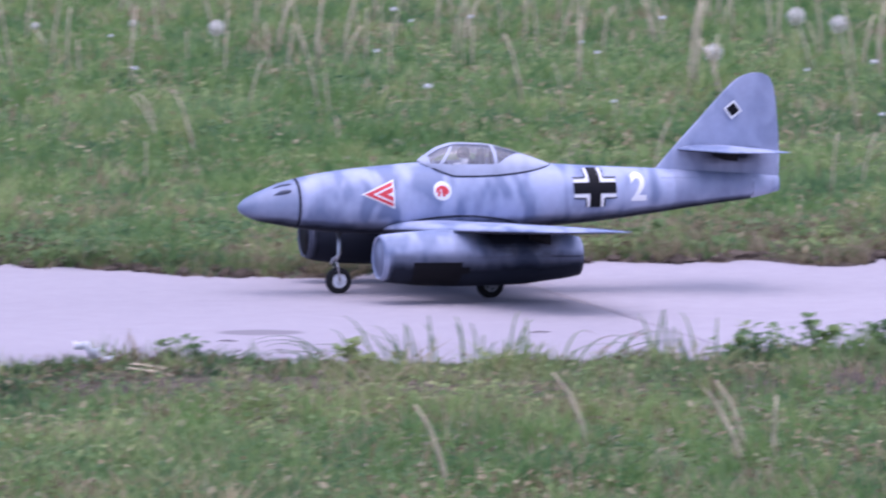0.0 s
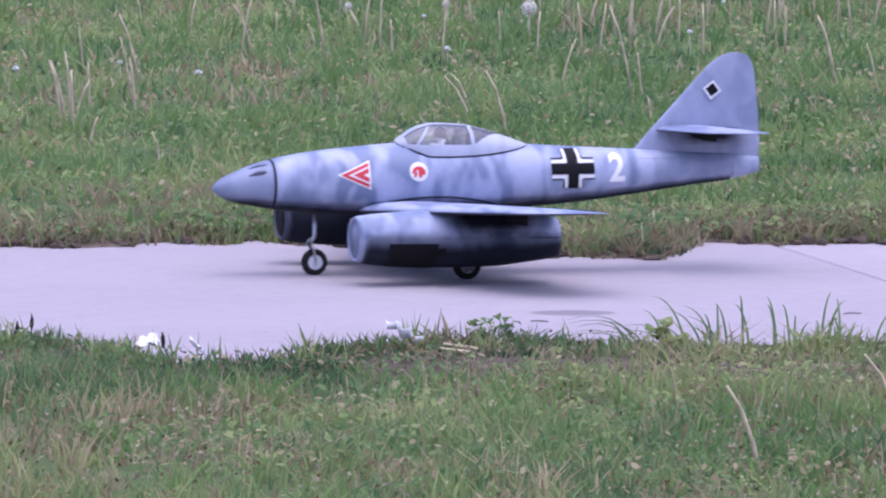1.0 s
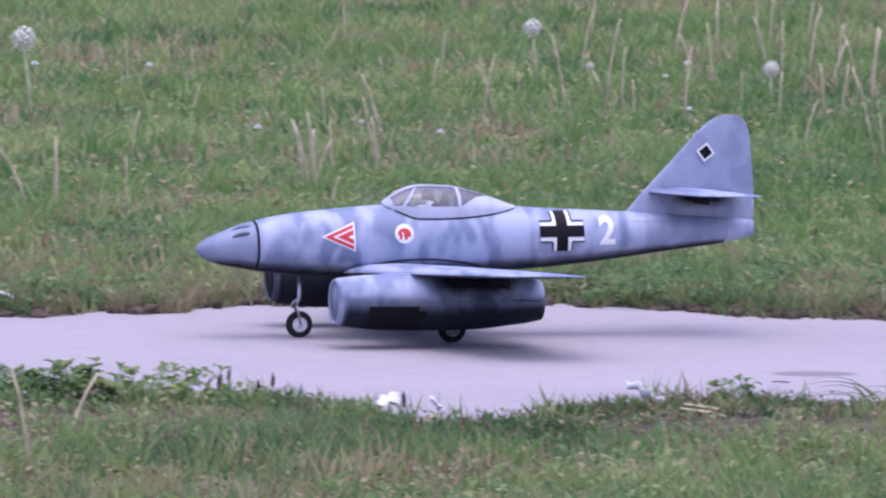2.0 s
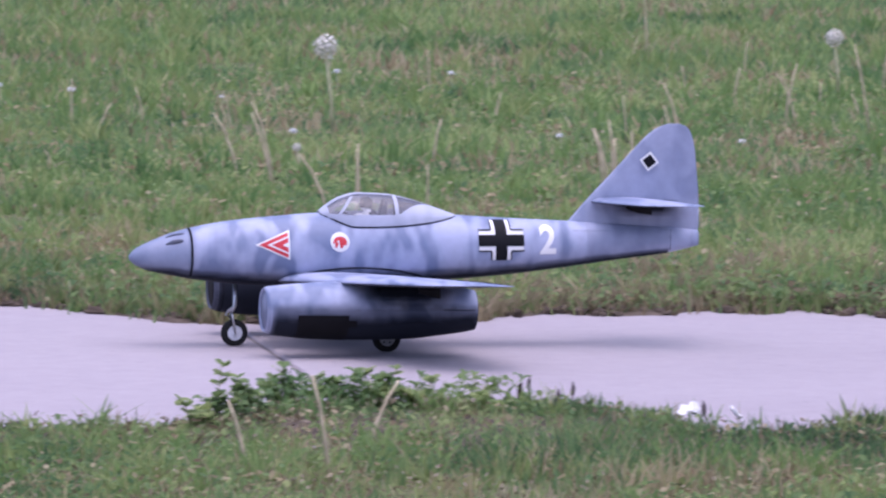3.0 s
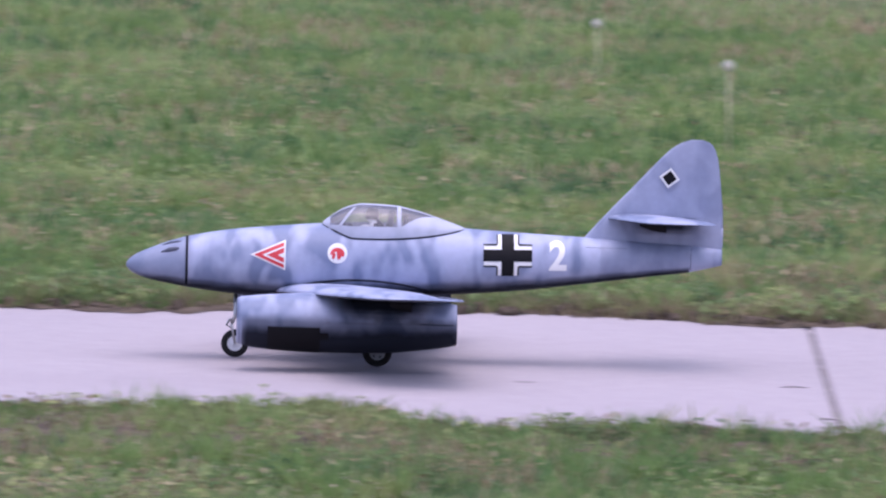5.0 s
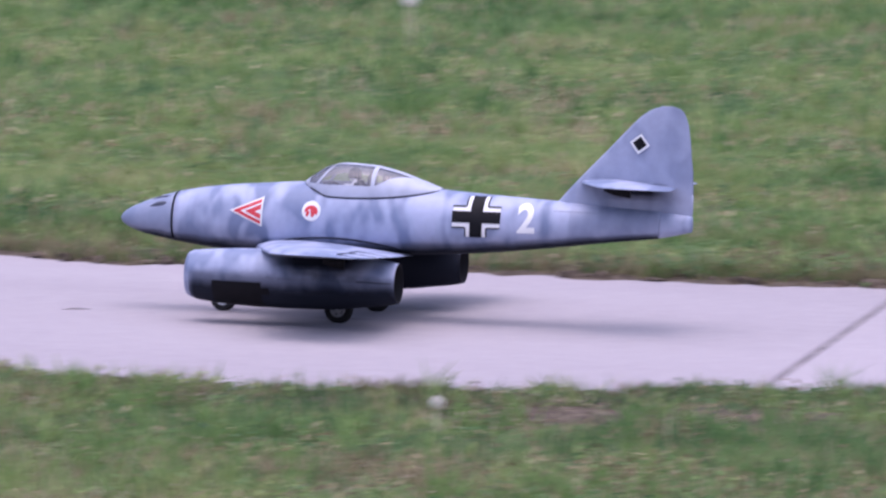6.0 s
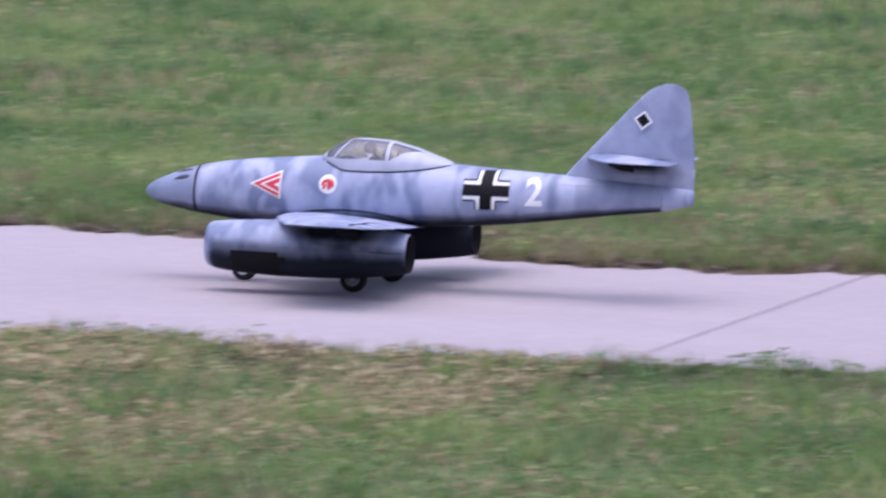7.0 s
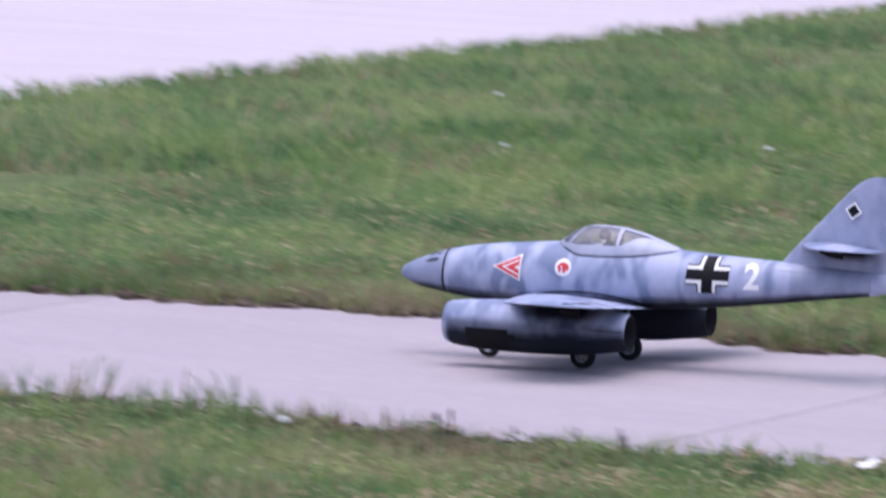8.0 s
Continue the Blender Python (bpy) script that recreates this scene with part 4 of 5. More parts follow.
# ---- weeds, stalks, flowers ----
DANDELIONS = [(6.56, 27.55, 0.14, -0.0), (8.56, 26.62, 0.2, -0.04), (8.53, 26.95, 0.21, -0.06), (7.99, 26.34, 0.12, -0.0), (6.43, 28.23, 0.12, -0.01), (6.12, 28.25, 0.11, -0.05), (3.77, 26.09, 0.31, -0.03), (5.98, 28.74, 0.22, -0.02), (3.47, 24.72, 0.07, -0.01), (-6.1, 28.98, 0.19, -0.0), (-4.06, 29.62, 0.18, -0.01), (-3.96, 30.53, 0.16, -0.0), (-3.24, 15.72, 0.07, -0.0), (-3.88, 14.59, 0.15, -0.06), (-6.13, 29.04, 0.19, -0.01), (-0.66, 25.95, 0.3, -0.01), (-1.25, 30.03, 0.23, -0.01)]
STALKS_A = [(4.22, 23.61, 0.21, -0.04), (4.29, 23.85, 0.22, -0.02), (4.44, 24.35, 0.16, -0.01), (4.18, 22.92, 0.09, 0.02), (4.84, 25.67, 0.23, -0.07), (5.48, 28.13, 0.15, 0.02), (5.72, 27.8, 0.12, -0.0), (5.86, 27.79, 0.08, -0.03), (5.99, 27.14, 0.13, -0.01), (5.5, 23.8, 0.15, -0.09), (5.44, 23.08, 0.21, -0.07), (6.31, 25.07, 0.29, -0.08), (5.99, 23.53, 0.1, -0.02), (6.65, 27.13, 0.19, -0.02), (7.07, 27.44, 0.22, -0.0), (7.42, 27.44, 0.18, -0.01), (7.45, 27.44, 0.16, -0.0)]
STALKS_B = [(4.35, 15.11, 0.16, -0.08), (4.56, 14.77, 0.19, -0.12), (4.64, 15.02, 0.15, -0.07), (4.66, 14.91, 0.13, 0.0), (3.89, 14.44, 0.17, -0.07), (3.93, 16.65, 0.03, -0.15), (3.29, 23.97, 0.26, -0.07), (3.32, 22.49, 0.23, -0.0), (3.93, 25.0, 0.15, 0.02), (4.26, 23.75, 0.2, -0.05), (3.29, 22.81, 0.18, -0.09), (4.5, 27.33, 0.1, 0.02), (5.66, 24.54, 0.11, -0.06), (2.27, 15.67, 0.21, -0.04), (2.44, 16.32, 0.14, 0.06), (2.15, 16.0, 0.13, -0.04), (3.96, 16.74, 0.03, -0.15), (3.24, 24.38, 0.2, -0.08), (3.28, 23.9, 0.23, -0.07), (3.4, 22.99, 0.18, -0.01), (4.2, 23.3, 0.2, -0.01), (4.52, 24.04, 0.19, -0.02), (0.4, 28.15, 0.21, -0.03), (-5.68, 25.64, 0.14, -0.01)]
WEEDS = [(5.19, 17.24), (5.28, 17.24), (5.51, 17.24), (5.52, 17.15), (2.41, 17.24), (2.49, 17.24), (2.6, 17.24), (2.8, 17.24), (2.22, 17.24), (2.29, 17.24), (2.39, 17.24), (2.55, 17.24), (2.78, 17.24), (0.05, 17.2), (0.64, 17.18), (0.71, 17.2), (-5.14, 17.11), (3.96, 17.23), (-0.77, 17.24), (0.05, 17.24)]


def stalk(x, y, h, dx, material=STRAW, name="dry_stalk", label="dry straw-coloured dead stalk standing in grass", r=0.0044):
    root = Vector((x, y, -0.01))
    k = random.uniform(-0.3, 0.3)
    pts = [root, root + Vector((dx * 0.25 + 0.01 * k, 0.01, (h + 0.01) * 0.4)), root + Vector((dx * 0.6 + 0.012 * k, 0.005, (h + 0.01) * 0.75)), root + Vector((dx, 0.0, h + 0.01))]
    ob = part(name, tube(pts, [r * 1.2, r, r * 0.85, r * 0.5], 6), material)
    ob.data.transform(Matrix.Translation(-root))
    ob.location = root
    return tagged(ob, label, "stalk", "dry stalks")


def tuft(x, y, arc):
    """A tuft of long blades, each folded along its midrib and bowing over."""
    thing = tagged(new("grass_tuft"), "tuft of long arching green grass blades", "grass tuft", "grass tufts by the path")
    thing.location = (x, y, -0.008)
    for k in range(11):
        foot = Vector((random.gauss(0, 0.05), random.gauss(0, 0.03), 0))
        d = Vector((arc * random.uniform(0.5, 1.25) + random.uniform(-0.045, 0.045), random.uniform(-0.03, 0.03), 0))
        h = random.uniform(0.05, 0.13) * (0.75 if abs(arc) > 0.1 else 1.0)
        bm = bmesh.new()
        rows = []
        for j in range(8):
            t = j / 7
            p = foot + d * t ** 1.6 + Vector((0, 0, h * math.sin(t * (2.0 if abs(arc) > 0.1 else 1.5))))
            w = 0.0030 * (1 - t) ** 0.6 + 0.0003
            rows.append([bm.verts.new(p + Vector((-w, 0, w * 0.6))), bm.verts.new(p), bm.verts.new(p + Vector((w, 0, w * 0.6)))])
        for a, b in zip(rows, rows[1:]):
            for i in (0, 1):
                bm.faces.new((a[i], a[i + 1], b[i + 1], b[i]))
        part("blade", bm, TURF_NEAR, thing)
    return thing


def seed_head_mesh(r=0.024):
    """A ball of fine radiating seeds, each a hair with a small star."""
    bm = bmesh.new()
    bmesh.ops.create_icosphere(bm, subdivisions=1, radius=r * 0.2)
    rnd = random.Random(5)
    for k in range(64):
        z = 1 - 2 * (k + 0.5) / 64
        a = k * 2.399963
        q = math.sqrt(1 - z * z)
        d = Vector((q * math.cos(a), q * math.sin(a), z))
        u = d.orthogonal().normalized()
        w = d.cross(u)
        tip = d * r * rnd.uniform(0.82, 1.0)
        for j in range(3):
            b = 2.1 * j + rnd.random()
            e = (u * math.cos(b) + w * math.sin(b)) * r * 0.34
            f = (u * math.cos(b + 1.3) + w * math.sin(b + 1.3)) * r * 0.12
            bm.faces.new([bm.verts.new(tip + e + d * r * 0.08), bm.verts.new(tip + f), bm.verts.new(tip - f)])
        bm.faces.new([bm.verts.new(d * r * 0.2 + u * 0.0004), bm.verts.new(d * r * 0.2 - u * 0.0004), bm.verts.new(tip)])
    return bm


def dandelion(x, y, h, dx, head_mesh, size=1.0):
    thing = tagged(new("dandelion"), "dandelion gone to a white seed head", "dandelion", "dandelions in the grass")
    thing.location = (x, y, -0.008)
    part("stem", tube([(0, 0, 0), (dx * 0.3, 0, (h + 0.01) * 0.5), (dx, 0, h + 0.01)], [0.0062, 0.0054, 0.0042], 6), STEM, thing)
    head = new("seed_head", head_mesh)
    head.parent = thing
    head.location, head.scale = (dx, 0, h + 0.014), (size, size, size)
    return thing


def leaf_mesh():
    """A broad, folded leaf on a short stalk, along +x, 1 long."""
    bm = bmesh.new()
    rows = []
    for t, w, z in ((0.0, 0.02, 0.0), (0.3, 0.03, 0.22), (0.42, 0.16, 0.30), (0.6, 0.27, 0.36), (0.8, 0.22, 0.34), (0.93, 0.10, 0.28), (1.0, 0.01, 0.24)):
        rows.append([bm.verts.new((t, -w, z + w * 0.35)), bm.verts.new((t, 0, z)), bm.verts.new((t, w, z + w * 0.35))])
    for a, b in zip(rows, rows[1:]):
        for i in (0, 1):
            bm.faces.new((a[i], a[i + 1], b[i + 1], b[i]))
    me = bpy.data.meshes.new("leaf")
    bm.to_mesh(me)
    bm.free()
    me.materials.append(LEAF)
    return me


def weed(x, y, size, me, n=30):
    thing = tagged(new("weed"), "leafy green broad-leaved weed beside the path", "weed", "weeds by the path")
    thing.location = (x, y, -0.008)
    for k in range(n):
        lf = new("leaf", me)
        lf.parent = thing
        s = size * random.uniform(0.35, 0.62)
        z = 0.01 + random.uniform(0, 1) * size * 0.85
        spread = 1.5 - 0.8 * z / size
        lf.matrix_local = Matrix.Translation((random.gauss(0, 0.55) * size * spread, random.gauss(0, 0.35) * size * spread, z)) @ Euler((random.uniform(-0.4, 0.4), random.uniform(-0.5, 0.3), random.uniform(0, 6.283))).to_matrix().to_4x4() @ Matrix.Diagonal((s, s, s, 1))
    part("stem", tube([(0, 0, 0), (size * 0.1, 0, size * 0.5), (size * 0.05, 0, size)], [0.003, 0.0025, 0.0015], 6), STEM, thing)
    return thing


def plantain(x, y, h, dx):
    """A thin bent stem with a dark, rough seed head."""
    thing = tagged(new("plantain"), "thin dry weed stem with a dark seed head", "weed", "seeding weeds by the path")
    thing.location = (x, y, -0.008)
    part("stem", tube([(0, 0, 0), (dx * 0.4, 0, h * 0.6), (dx, 0, h)], [0.0020, 0.0017, 0.0015], 5), SEED, thing)
    bm = tube([(dx, 0, h - 0.004), (dx * 1.03, 0, h + 0.006), (dx * 1.08, 0, h + 0.018), (dx * 1.1, 0, h + 0.028)], [0.0018, 0.0036, 0.0030, 0.0012], 8)
    for v in bm.verts:
        v.co += Vector((random.uniform(-1, 1), random.uniform(-1, 1), random.uniform(-1, 1))) * 0.002
    part("seed_head", bm, SEED, thing, "dark brown seed head")
    return thing


def twig(x, y, long, turn):
    """A short crooked bit of dead stem lying on the concrete."""
    ob = part("twig", tube([(-long / 2, 0, 0.004), (-long * 0.1, 0.004, 0.0055), (long * 0.2, -0.002, 0.005), (long / 2, 0.003, 0.004)], [0.0012, 0.0019, 0.0016, 0.001], 6), JOINT)
    ob.matrix_world = pose(x, y, 0.0, 0, 0, turn)
    return tagged(ob, "short dark dead twig lying on the concrete", "twig", "twigs on the path")


def round_leaf_mesh():
    """A small roundish cupped leaf, one across, its foot at the origin."""
    bm = bmesh.new()
    mid = bm.verts.new((0.5, 0, 0.03))
    rim = [bm.verts.new((0.5 - 0.5 * math.cos(a) * (1.0 if math.cos(a) > 0 else 0.92), 0.46 * math.sin(a), 0.10 + 0.05 * math.cos(2 * a) if k else 0.0)) for k, a in ((k, 2 * math.pi * k / 9) for k in range(9))]
    for a, b in zip(rim, rim[1:] + rim[:1]):
        bm.faces.new((mid, a, b))
    me = bpy.data.meshes.new("leaf")
    bm.to_mesh(me)
    bm.free()
    me.materials.append(LEAF)
    return me


def herb(x, y, h, me):
    """A bushy herb: a few thin stems with round leaves in whorls up to the tip."""
    thing = tagged(new("herb"), "bushy herb with small round green leaves", "weed", "herbs by the path")
    thing.location = (x, y, -0.008)
    for k in range(4):
        tall = h * (1.0 if k == 0 else random.uniform(0.45, 0.8))
        foot, lean = Vector((random.gauss(0, 0.012), random.gauss(0, 0.012), 0)), Vector((random.gauss(0, 0.025), random.gauss(0, 0.02), 0))
        at = lambda t: foot + lean * t ** 1.4 + Vector((0, 0, tall * t))
        part("stem", tube([at(0), at(0.5), at(1.0)], [0.0018, 0.0015, 0.0010], 5), STEM, thing)
        for t in (0.3, 0.5, 0.7, 0.86, 1.0):
            for j in range(4 if t > 0.6 else 3):
                lf = new("leaf", me)
                lf.parent = thing
                q = random.uniform(0.018, 0.032) * (0.8 if t == 1.0 else 1.0)
                lf.matrix_local = Matrix.Translation(at(t) + Vector((0, 0, random.uniform(-0.004, 0.004)))) @ Euler((random.uniform(-0.3, 0.3), random.uniform(-0.7, 0.1), j * 1.7 + random.uniform(0, 1.2))).to_matrix().to_4x4() @ Matrix.Diagonal((q, q, q, 1))
    return thing


def feather(x, y, turn, size=0.075):
    """A curled white feather: two vanes folded along a shaft."""
    bm = bmesh.new()
    rows = []
    for k in range(9):
        t = k / 8
        w = 0.26 * math.sin(math.pi * min(1, t * 0.9 + 0.08)) ** 0.7
        z = 0.5 * (t - 0.35) ** 2 + 0.06
        rows.append([bm.verts.new((t - 0.5, -w, z + w * 0.5)), bm.verts.new((t - 0.5, 0, z)), bm.verts.new((t - 0.5, w * 0.9, z + w * 0.65))])
    for a, b in zip(rows, rows[1:]):
        for i in (0, 1):
            bm.faces.new((a[i], a[i + 1], b[i + 1], b[i]))
    bmesh.ops.scale(bm, vec=(size, size, size), verts=bm.verts)
    for v in bm.verts:
        v.co += Vector((random.uniform(-1, 1), random.uniform(-1, 1), random.uniform(-0.5, 1.2))) * size * 0.09
    bmesh.ops.solidify(bm, geom=bm.faces[:], thickness=0.0012)
    ob = part("feather", bm, PLUME)
    ob.matrix_world = pose(x, y, 0.036, 24, -14, turn)
    return tagged(ob, "small curled white feather lying on the grass", "feather", "feathers in the grass")


def bloom(x, y, z, r, material, name, label):
    """A small many-petalled flower head on a short stem."""
    thing = tagged(new(name), label, "flower")
    thing.location = (x, y, -0.008)
    part("stem", tube([(0, 0, 0), (0.004, 0, z * 0.5), (0, 0, z + 0.03)], 0.0022, 6), STEM, thing)
    bm = bmesh.new()
    for k in range(26):
        a, tilt = k * 2.4, 0.15 + 1.1 * (k / 26)
        d = Vector((math.cos(a) * math.cos(tilt), math.sin(a) * math.cos(tilt), math.sin(tilt)))
        s = d.cross(Vector((0, 0, 1))).normalized() * r * 0.2
        c = Vector((0, 0, z + 0.03))
        bm.faces.new([bm.verts.new(c), bm.verts.new(c + d * r * 0.7 + s), bm.verts.new(c + d * r), bm.verts.new(c + d * r * 0.7 - s)])
    part("petals", bm, material, thing, "", False)
    return thing


bed()
airplane, wheels = jet()
lawn("lawn_near", -10.5, 6.5, 13.6, 17.5, 125000, 0.018, 0.095, 0.0054, TURF_NEAR, "short uneven green grass before the path")
lawn("lawn_far", -8.2, 8, 19.5, 24.5, 96000, 0.022, 0.085, 0.0076, TURF_FAR, "short uneven green grass behind the path")
lawn("lawn_fresh", -14, -7.6, 19.5, 24.5, 42000, 0.022, 0.085, 0.0076, TURF_FRESH, "fresh green grass behind the path near the pavement")
lawn("meadow", -11, 11, 24.5, 37, 125000, 0.04, 0.10, 0.0105, TURF_FAR, "open green meadow grass with dry patches")
lawn("meadow_fresh", -21, -10, 24.5, 48, 90000, 0.05, 0.12, 0.0105, TURF_FRESH, "open fresh green meadow grass along the pavement")
tussocks("grass_tufts_near", *field(-10, 6, 13.7, 17.3, 5200), 14, 0.03, 0.095, 0.0062, 0.035, TUSSOCK, "mixed green and dry grass tufts before the path")
tussocks("grass_tufts_far", *field(-11, 7.5, 19.4, 24.5, 7000), 13, 0.03, 0.10, 0.0085, 0.045, TUSSOCK, "mixed green and dry grass tufts behind the path", 0.02)
tussocks("meadow_tufts", *field(-15, 10, 24.5, 35, 8000), 11, 0.04, 0.13, 0.0115, 0.06, TUSSOCK, "larger grass tufts across the meadow", 0.04)
soil("soil_near", False, "brown earth creeping over the path border")
soil("soil_far", True, "brown earth creeping over the path behind")
clods("sod_far", True, 1500, "dark crumbled sod and roots along the turf behind")
clods("sod_near", False, 900, "dark crumbled sod and roots along the turf edge")
ex = rng.uniform(-12, 8, 2800)
tussocks("edge_tufts_far", ex, far_edge(ex) + rng.uniform(-0.02, 1, 2800) ** 2 * 1.3, 13, 0.03, 0.085, 0.0085, 0.035, TUSSOCK_EDGE, "matted olive and brown tufts along the path behind")
verge("verge_near", 60000, False, VERGE, "dense low growth along the path edge")
verge("verge_far", 42000, True, VERGE, "dense low growth behind the path")
clover("clover_near", -10.5, 6.5, 13.6, 17.4, 100000, 0.0095, CLOVER, "low clover and small leaves before the path", 0.46)
clover("clover_far", -14, 9, 19.6, 30, 150000, 0.012, CLOVER, "low clover and small leaves behind the path", 0.40)
clover("dead_leaves_near", -10.5, 6.5, 13.6, 17.35, 60000, 0.0075, LITTER, "brown dead leaf scraps in the grass", 0.5, 41, "litter")
clover("dead_leaves_far", -18, 11, 19.6, 21.6, 20000, 0.008, LITTER, "brown dead leaf scraps behind the path", 0.5, 42, "litter")
clover("dry_patch", -7.9, -5.4, 14.2, 16.6, 26000, 0.010, DRY, "tan and pinkish dead leaves lying in a patch", 0.40, 63, "litter")
for x0, x1, y0, y1, n in ( (5.1, 6.5, 19.55, 20.2, 6000), (3.8, 4.3, 19.6, 20.1, 2500), (-3.4, -2.3, 19.75, 20.4, 5000)):
    clover("dead_leaves", x0, x1, y0, y1, n, 0.010, LITTER, "reddish brown dead leaves lying in a patch", 0.42, 61, "litter")
clover("thatch_near", -10.5, 6.5, 13.6, 17.3, 80000, 0.0052, THATCH, "greyish dead thatch between the green clumps", 0.42, 0, "litter")
clover("thatch_far", -7, 8, 20.3, 27, 36000, 0.0065, THATCH, "greyish dead thatch in the grass behind", 0.38, 0, "litter")
clover("edge_leaves", -4, 8, 19.1, 20.4, 40000, 0.0125, LEAF, "small leafy weeds crowding the path behind", 0.46, 81)
edge_tufts("edge_grass", "longer green blades along the path edges")
litter("leaf_litter", -16, 9, 19.0, 20.6, 70000, "reddish brown dead leaves at the path edge")
for row in STALKS_A + STALKS_B:
    stalk(*row)
for k in range(36):
    stalk(random.uniform(1.5, 9.5), random.uniform(21.5, 30), random.uniform(0.08, 0.22), random.uniform(-0.05, 0.05), r=0.0034)
for k in range(44):
    stalk(random.uniform(5.4, 9.3), random.uniform(26.2, 31.5), random.uniform(0.16, 0.36), random.uniform(-0.07, 0.07), r=0.0044)
for k in range(30):
    stalk(random.uniform(6.8, 9.3), random.uniform(25.5, 31), random.uniform(0.16, 0.36), random.uniform(-0.07, 0.07), r=0.0058)
for x, y, arc in ((4.28, 16.80, -0.15), (4.44, 16.84, -0.07), (4.60, 16.88, 0.0), (4.70, 16.90, 0.02), (4.86, 16.84, 0.15), (5.05, 16.86, -0.02), (-9.6, 16.55, 0.02), (-9.25, 16.5, -0.02)):
    tuft(x, y, arc)
fluff = seed_head_mesh()
head = bpy.data.meshes.new("seed_head")
fluff.to_mesh(head)
fluff.free()
head.materials.append(FLUFF)
for k, row in enumerate(DANDELIONS):
    dandelion(*row, head, 1.65 if k == 6 else 0.6 if k in (4, 5, 8, 12, 13) else random.uniform(1.2, 1.4) if row[0] > 2 else 0.8)
leaf = leaf_mesh()
for x, y in WEEDS:
    weed(x, min(y, turf_line(x)) - 0.06, random.uniform(0.06, 0.085) if x > 1 else random.uniform(0.04, 0.055), leaf, 44)
leaflet = round_leaf_mesh()
for x, y, h in ((2.20, 16.92, 0.135), (2.28, 16.95, 0.095), (2.14, 16.86, 0.075), (2.37, 17.14, 0.10), (2.43, 17.10, 0.08), (2.51, 17.12, 0.095), (2.58, 17.10, 0.10), (2.66, 17.08, 0.075), (2.80, 17.0, 0.05), (0.04, 17.20, 0.06), (4.33, 16.95, 0.07), (5.2, 17.0, 0.085), (5.42, 17.02, 0.09)):
    herb(x, min(y, turf_line(x) - 0.01), h, leaflet)
for x, y, size in ((-5.09, 16.72, 0.058), (0.81, 19.98, 0.095), (0.90, 20.02, 0.08), (-4.87, 20.25, 0.095), (-4.80, 20.3, 0.08)):
    weed(x, y, size, leaf, 34)
for k in range(26):
    x = random.uniform(-11, 7.5)
    weed(x, turf_line(x) - random.uniform(0.0, 0.14), random.uniform(0.035, 0.055), leaf, 18)
for k in range(120):
    x = random.uniform(-3.5, 8.5) if k < 85 else random.uniform(-13, -3)
    weed(x, turf_line(x, True) + random.uniform(0.0, 0.4), random.uniform(0.045, 0.095) if k < 85 else random.uniform(0.04, 0.065), leaf, 20)
feather(3.72, 16.74, 150, 0.09), feather(3.18, 16.72, 75, 0.055), feather(3.25, 16.62, 110, 0.05), feather(3.165, 16.70, 30, 0.05), feather(-7.45, 16.2, 60, 0.055), feather(2.74, 19.38, 170, 0.04)
for x, y in ((-0.49, 15.2), (1.41, 15.78)):
    bloom(x, y, 0.012, 0.017, YELLOW, "yellow_flower", "yellow dandelion bloom in the grass")
for x, y in ((-17.1, 29.4), (-15.8, 30.5), (-13.2, 27.7), (-13.9, 26.9), (8.74, 26.9), (3.6, 25.8), (0.5, 16.93), (-8.8, 16.0)):
    bloom(x, y, 0.03, 0.02, PLUME, "white_flower", "small white flower in the grass")
for k in range(20):
    x = (3.19, 2.98, 2.93, 2.86, 2.9, 2.88)[k] if k < 6 else random.uniform(-9.8, -8.0)
    plantain(x, turf_line(x) - random.uniform(0.03, 0.16), random.uniform(0.03, 0.06), random.uniform(-0.02, 0.03))
for x, y, long, turn in ((-0.30, 18.09, 0.055, 8), (-0.215, 17.36, 0.035, -12), (4.95, 17.62, 0.05, 15), (4.2, 17.5, 0.04, 160), (-4.6, 18.2, 0.05, 20)):
    twig(x, y, long, turn)
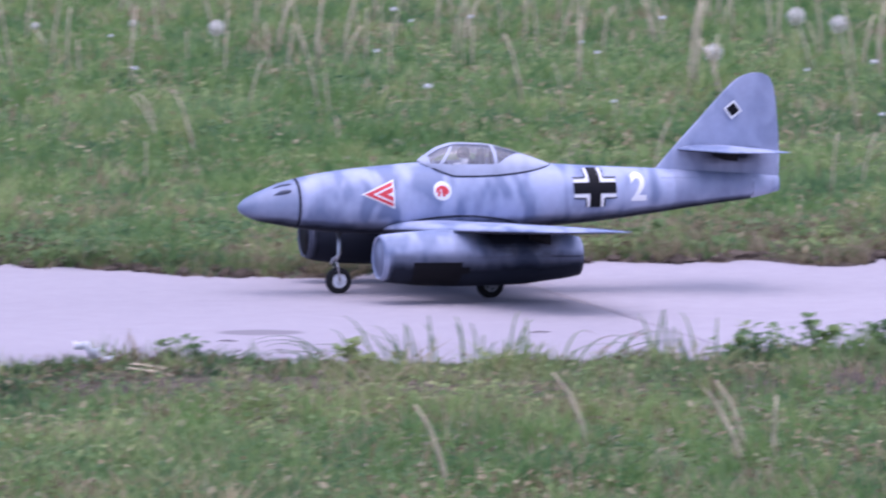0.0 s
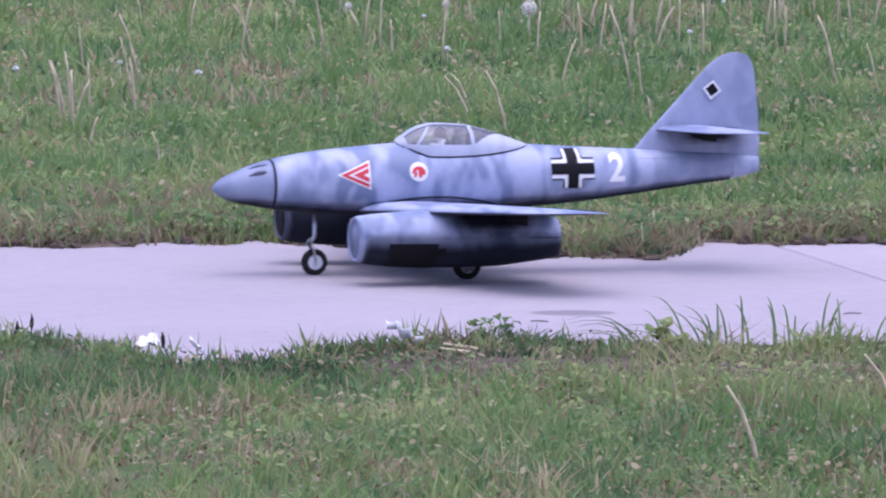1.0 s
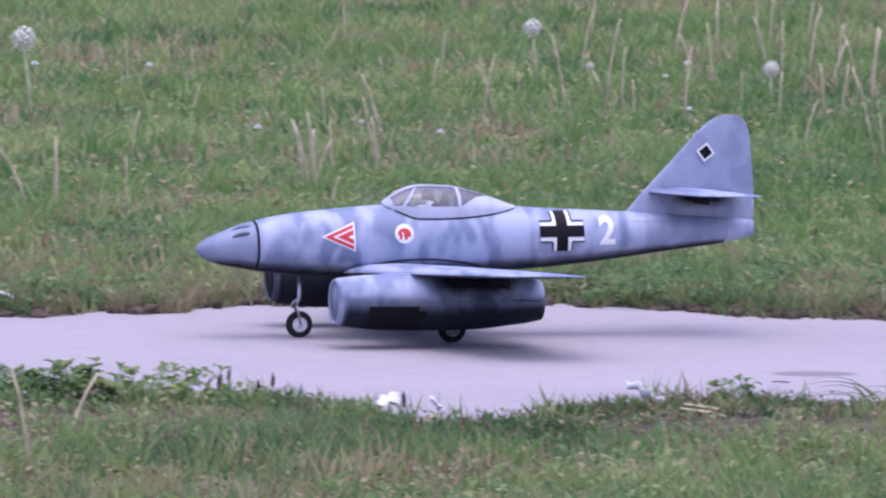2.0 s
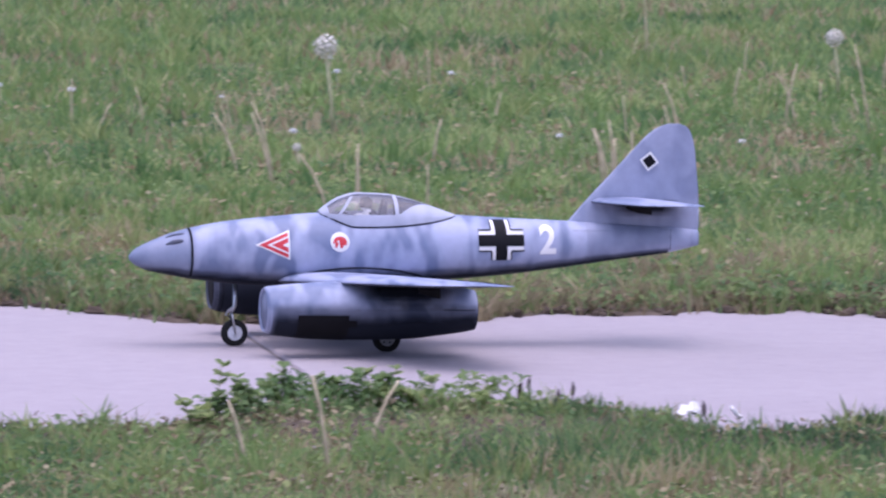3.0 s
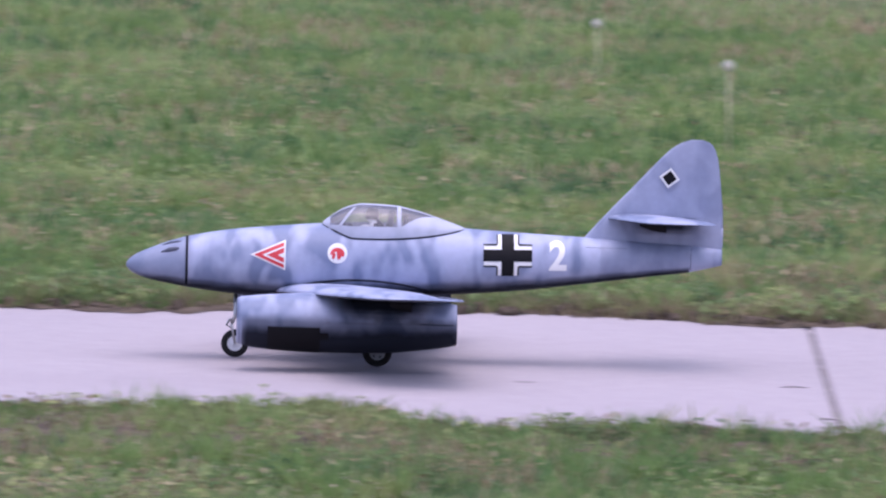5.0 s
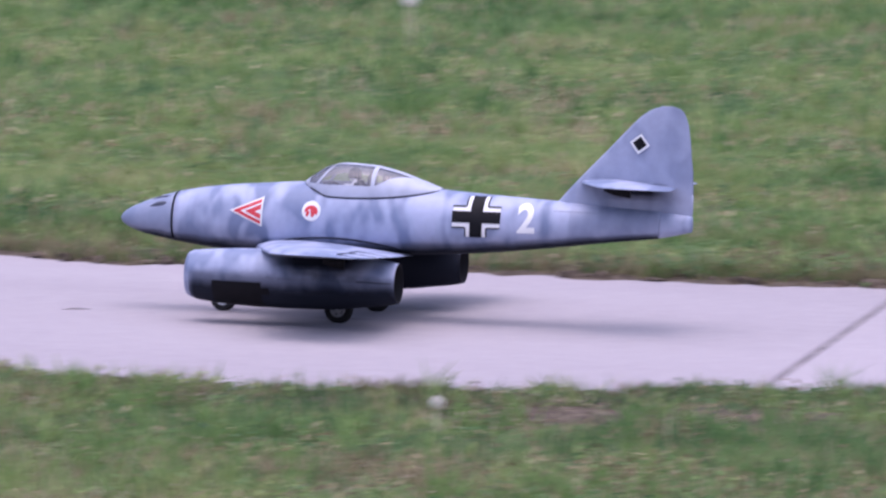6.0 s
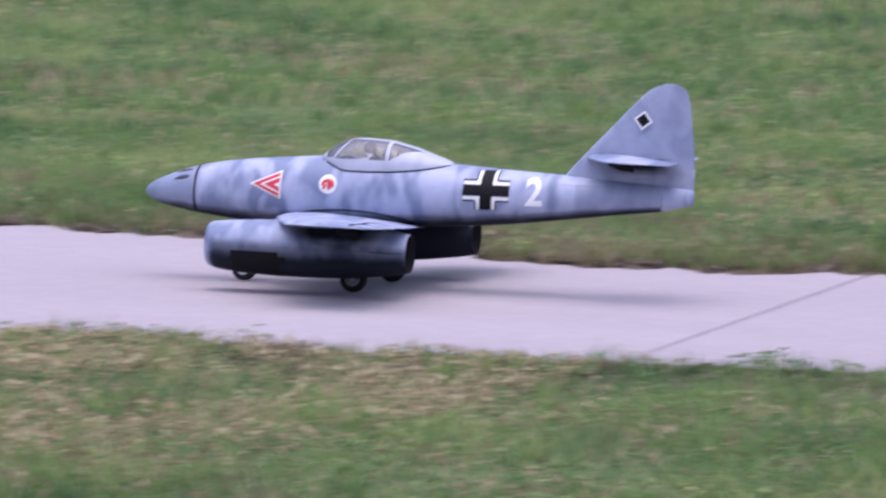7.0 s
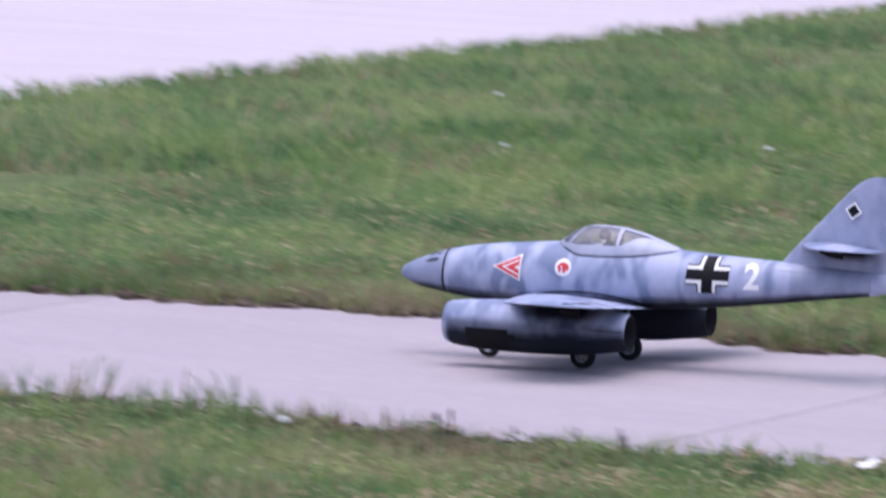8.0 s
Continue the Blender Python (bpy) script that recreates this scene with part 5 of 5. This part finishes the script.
for k in range(26):
    bloom(random.uniform(1.5, 9.0), random.uniform(23.5, 30.5), random.uniform(0.02, 0.10), random.uniform(0.012, 0.02), PLUME, "white_flower", "small white flower in the grass")
footway()
road()


# ---- what moves ----
RUN = [
    (0.0, 5.077, 18.717, 2.9),
    (0.3, 4.765, 18.733, 4.2),
    (0.5, 4.604, 18.743, 4.6),
    (0.6, 4.528, 18.748, 4.8),
    (0.9, 4.330, 18.764, 5.1),
    (1.0, 4.273, 18.769, 5.0),
    (1.2, 4.156, 18.765, 4.9),
    (1.5, 3.995, 18.760, 4.8),
    (2.0, 3.654, 18.717, 4.5),
    (2.2, 3.515, 18.722, 4.3),
    (3.3, 2.401, 18.701, 4.4),
    (3.5, 2.087, 18.713, 4.6),
    (3.7, 1.747, 18.676, 3.7),
    (4.0, 1.162, 18.620, 5.0),
    (4.2, 0.652, 18.602, 6.2),
    (4.5, -0.055, 18.574, 6.7),
    (4.7, -0.541, 18.571, 6.7),
    (5.8, -3.367, 18.350, -3.4),
    (6.0, -3.975, 18.357, -2.7),
    (6.2, -4.489, 18.368, -1.7),
    (6.5, -5.296, 18.385, -0.1),
    (7.0, -6.606, 18.375, 4.0),
    (7.2, -7.165, 18.433, 6.0),
    (7.5, -7.915, 18.520, 6.2),
    (7.6, -8.187, 18.542, 5.5),
    (7.8, -8.733, 18.617, 5.2),
    (8.0, -9.346, 18.692, 6.1),
]


def motions():
    """The jet rolls along the path; its wheels turn with it."""
    walk(airplane, [(t, pose(x, y, -0.0055, 0, 0, turn)) for t, x, y, turn in RUN])
    ts, xs = [r[0] for r in RUN], [r[1] for r in RUN]
    for hub in wheels:
        place, angle, rows, last = hub.location.copy(), 0.0, [], xs[0]
        for k in range(int(8 * FPS) + 1):
            x = float(np.interp(k / FPS, ts, xs))
            angle += min(80.0, math.degrees((last - x) / 0.033))
            last = x
            rows.append((k / FPS, Matrix.Translation(place) @ Euler((0, radians(-angle % 360), 0)).to_matrix().to_4x4()))
        walk(hub, rows)


motions()
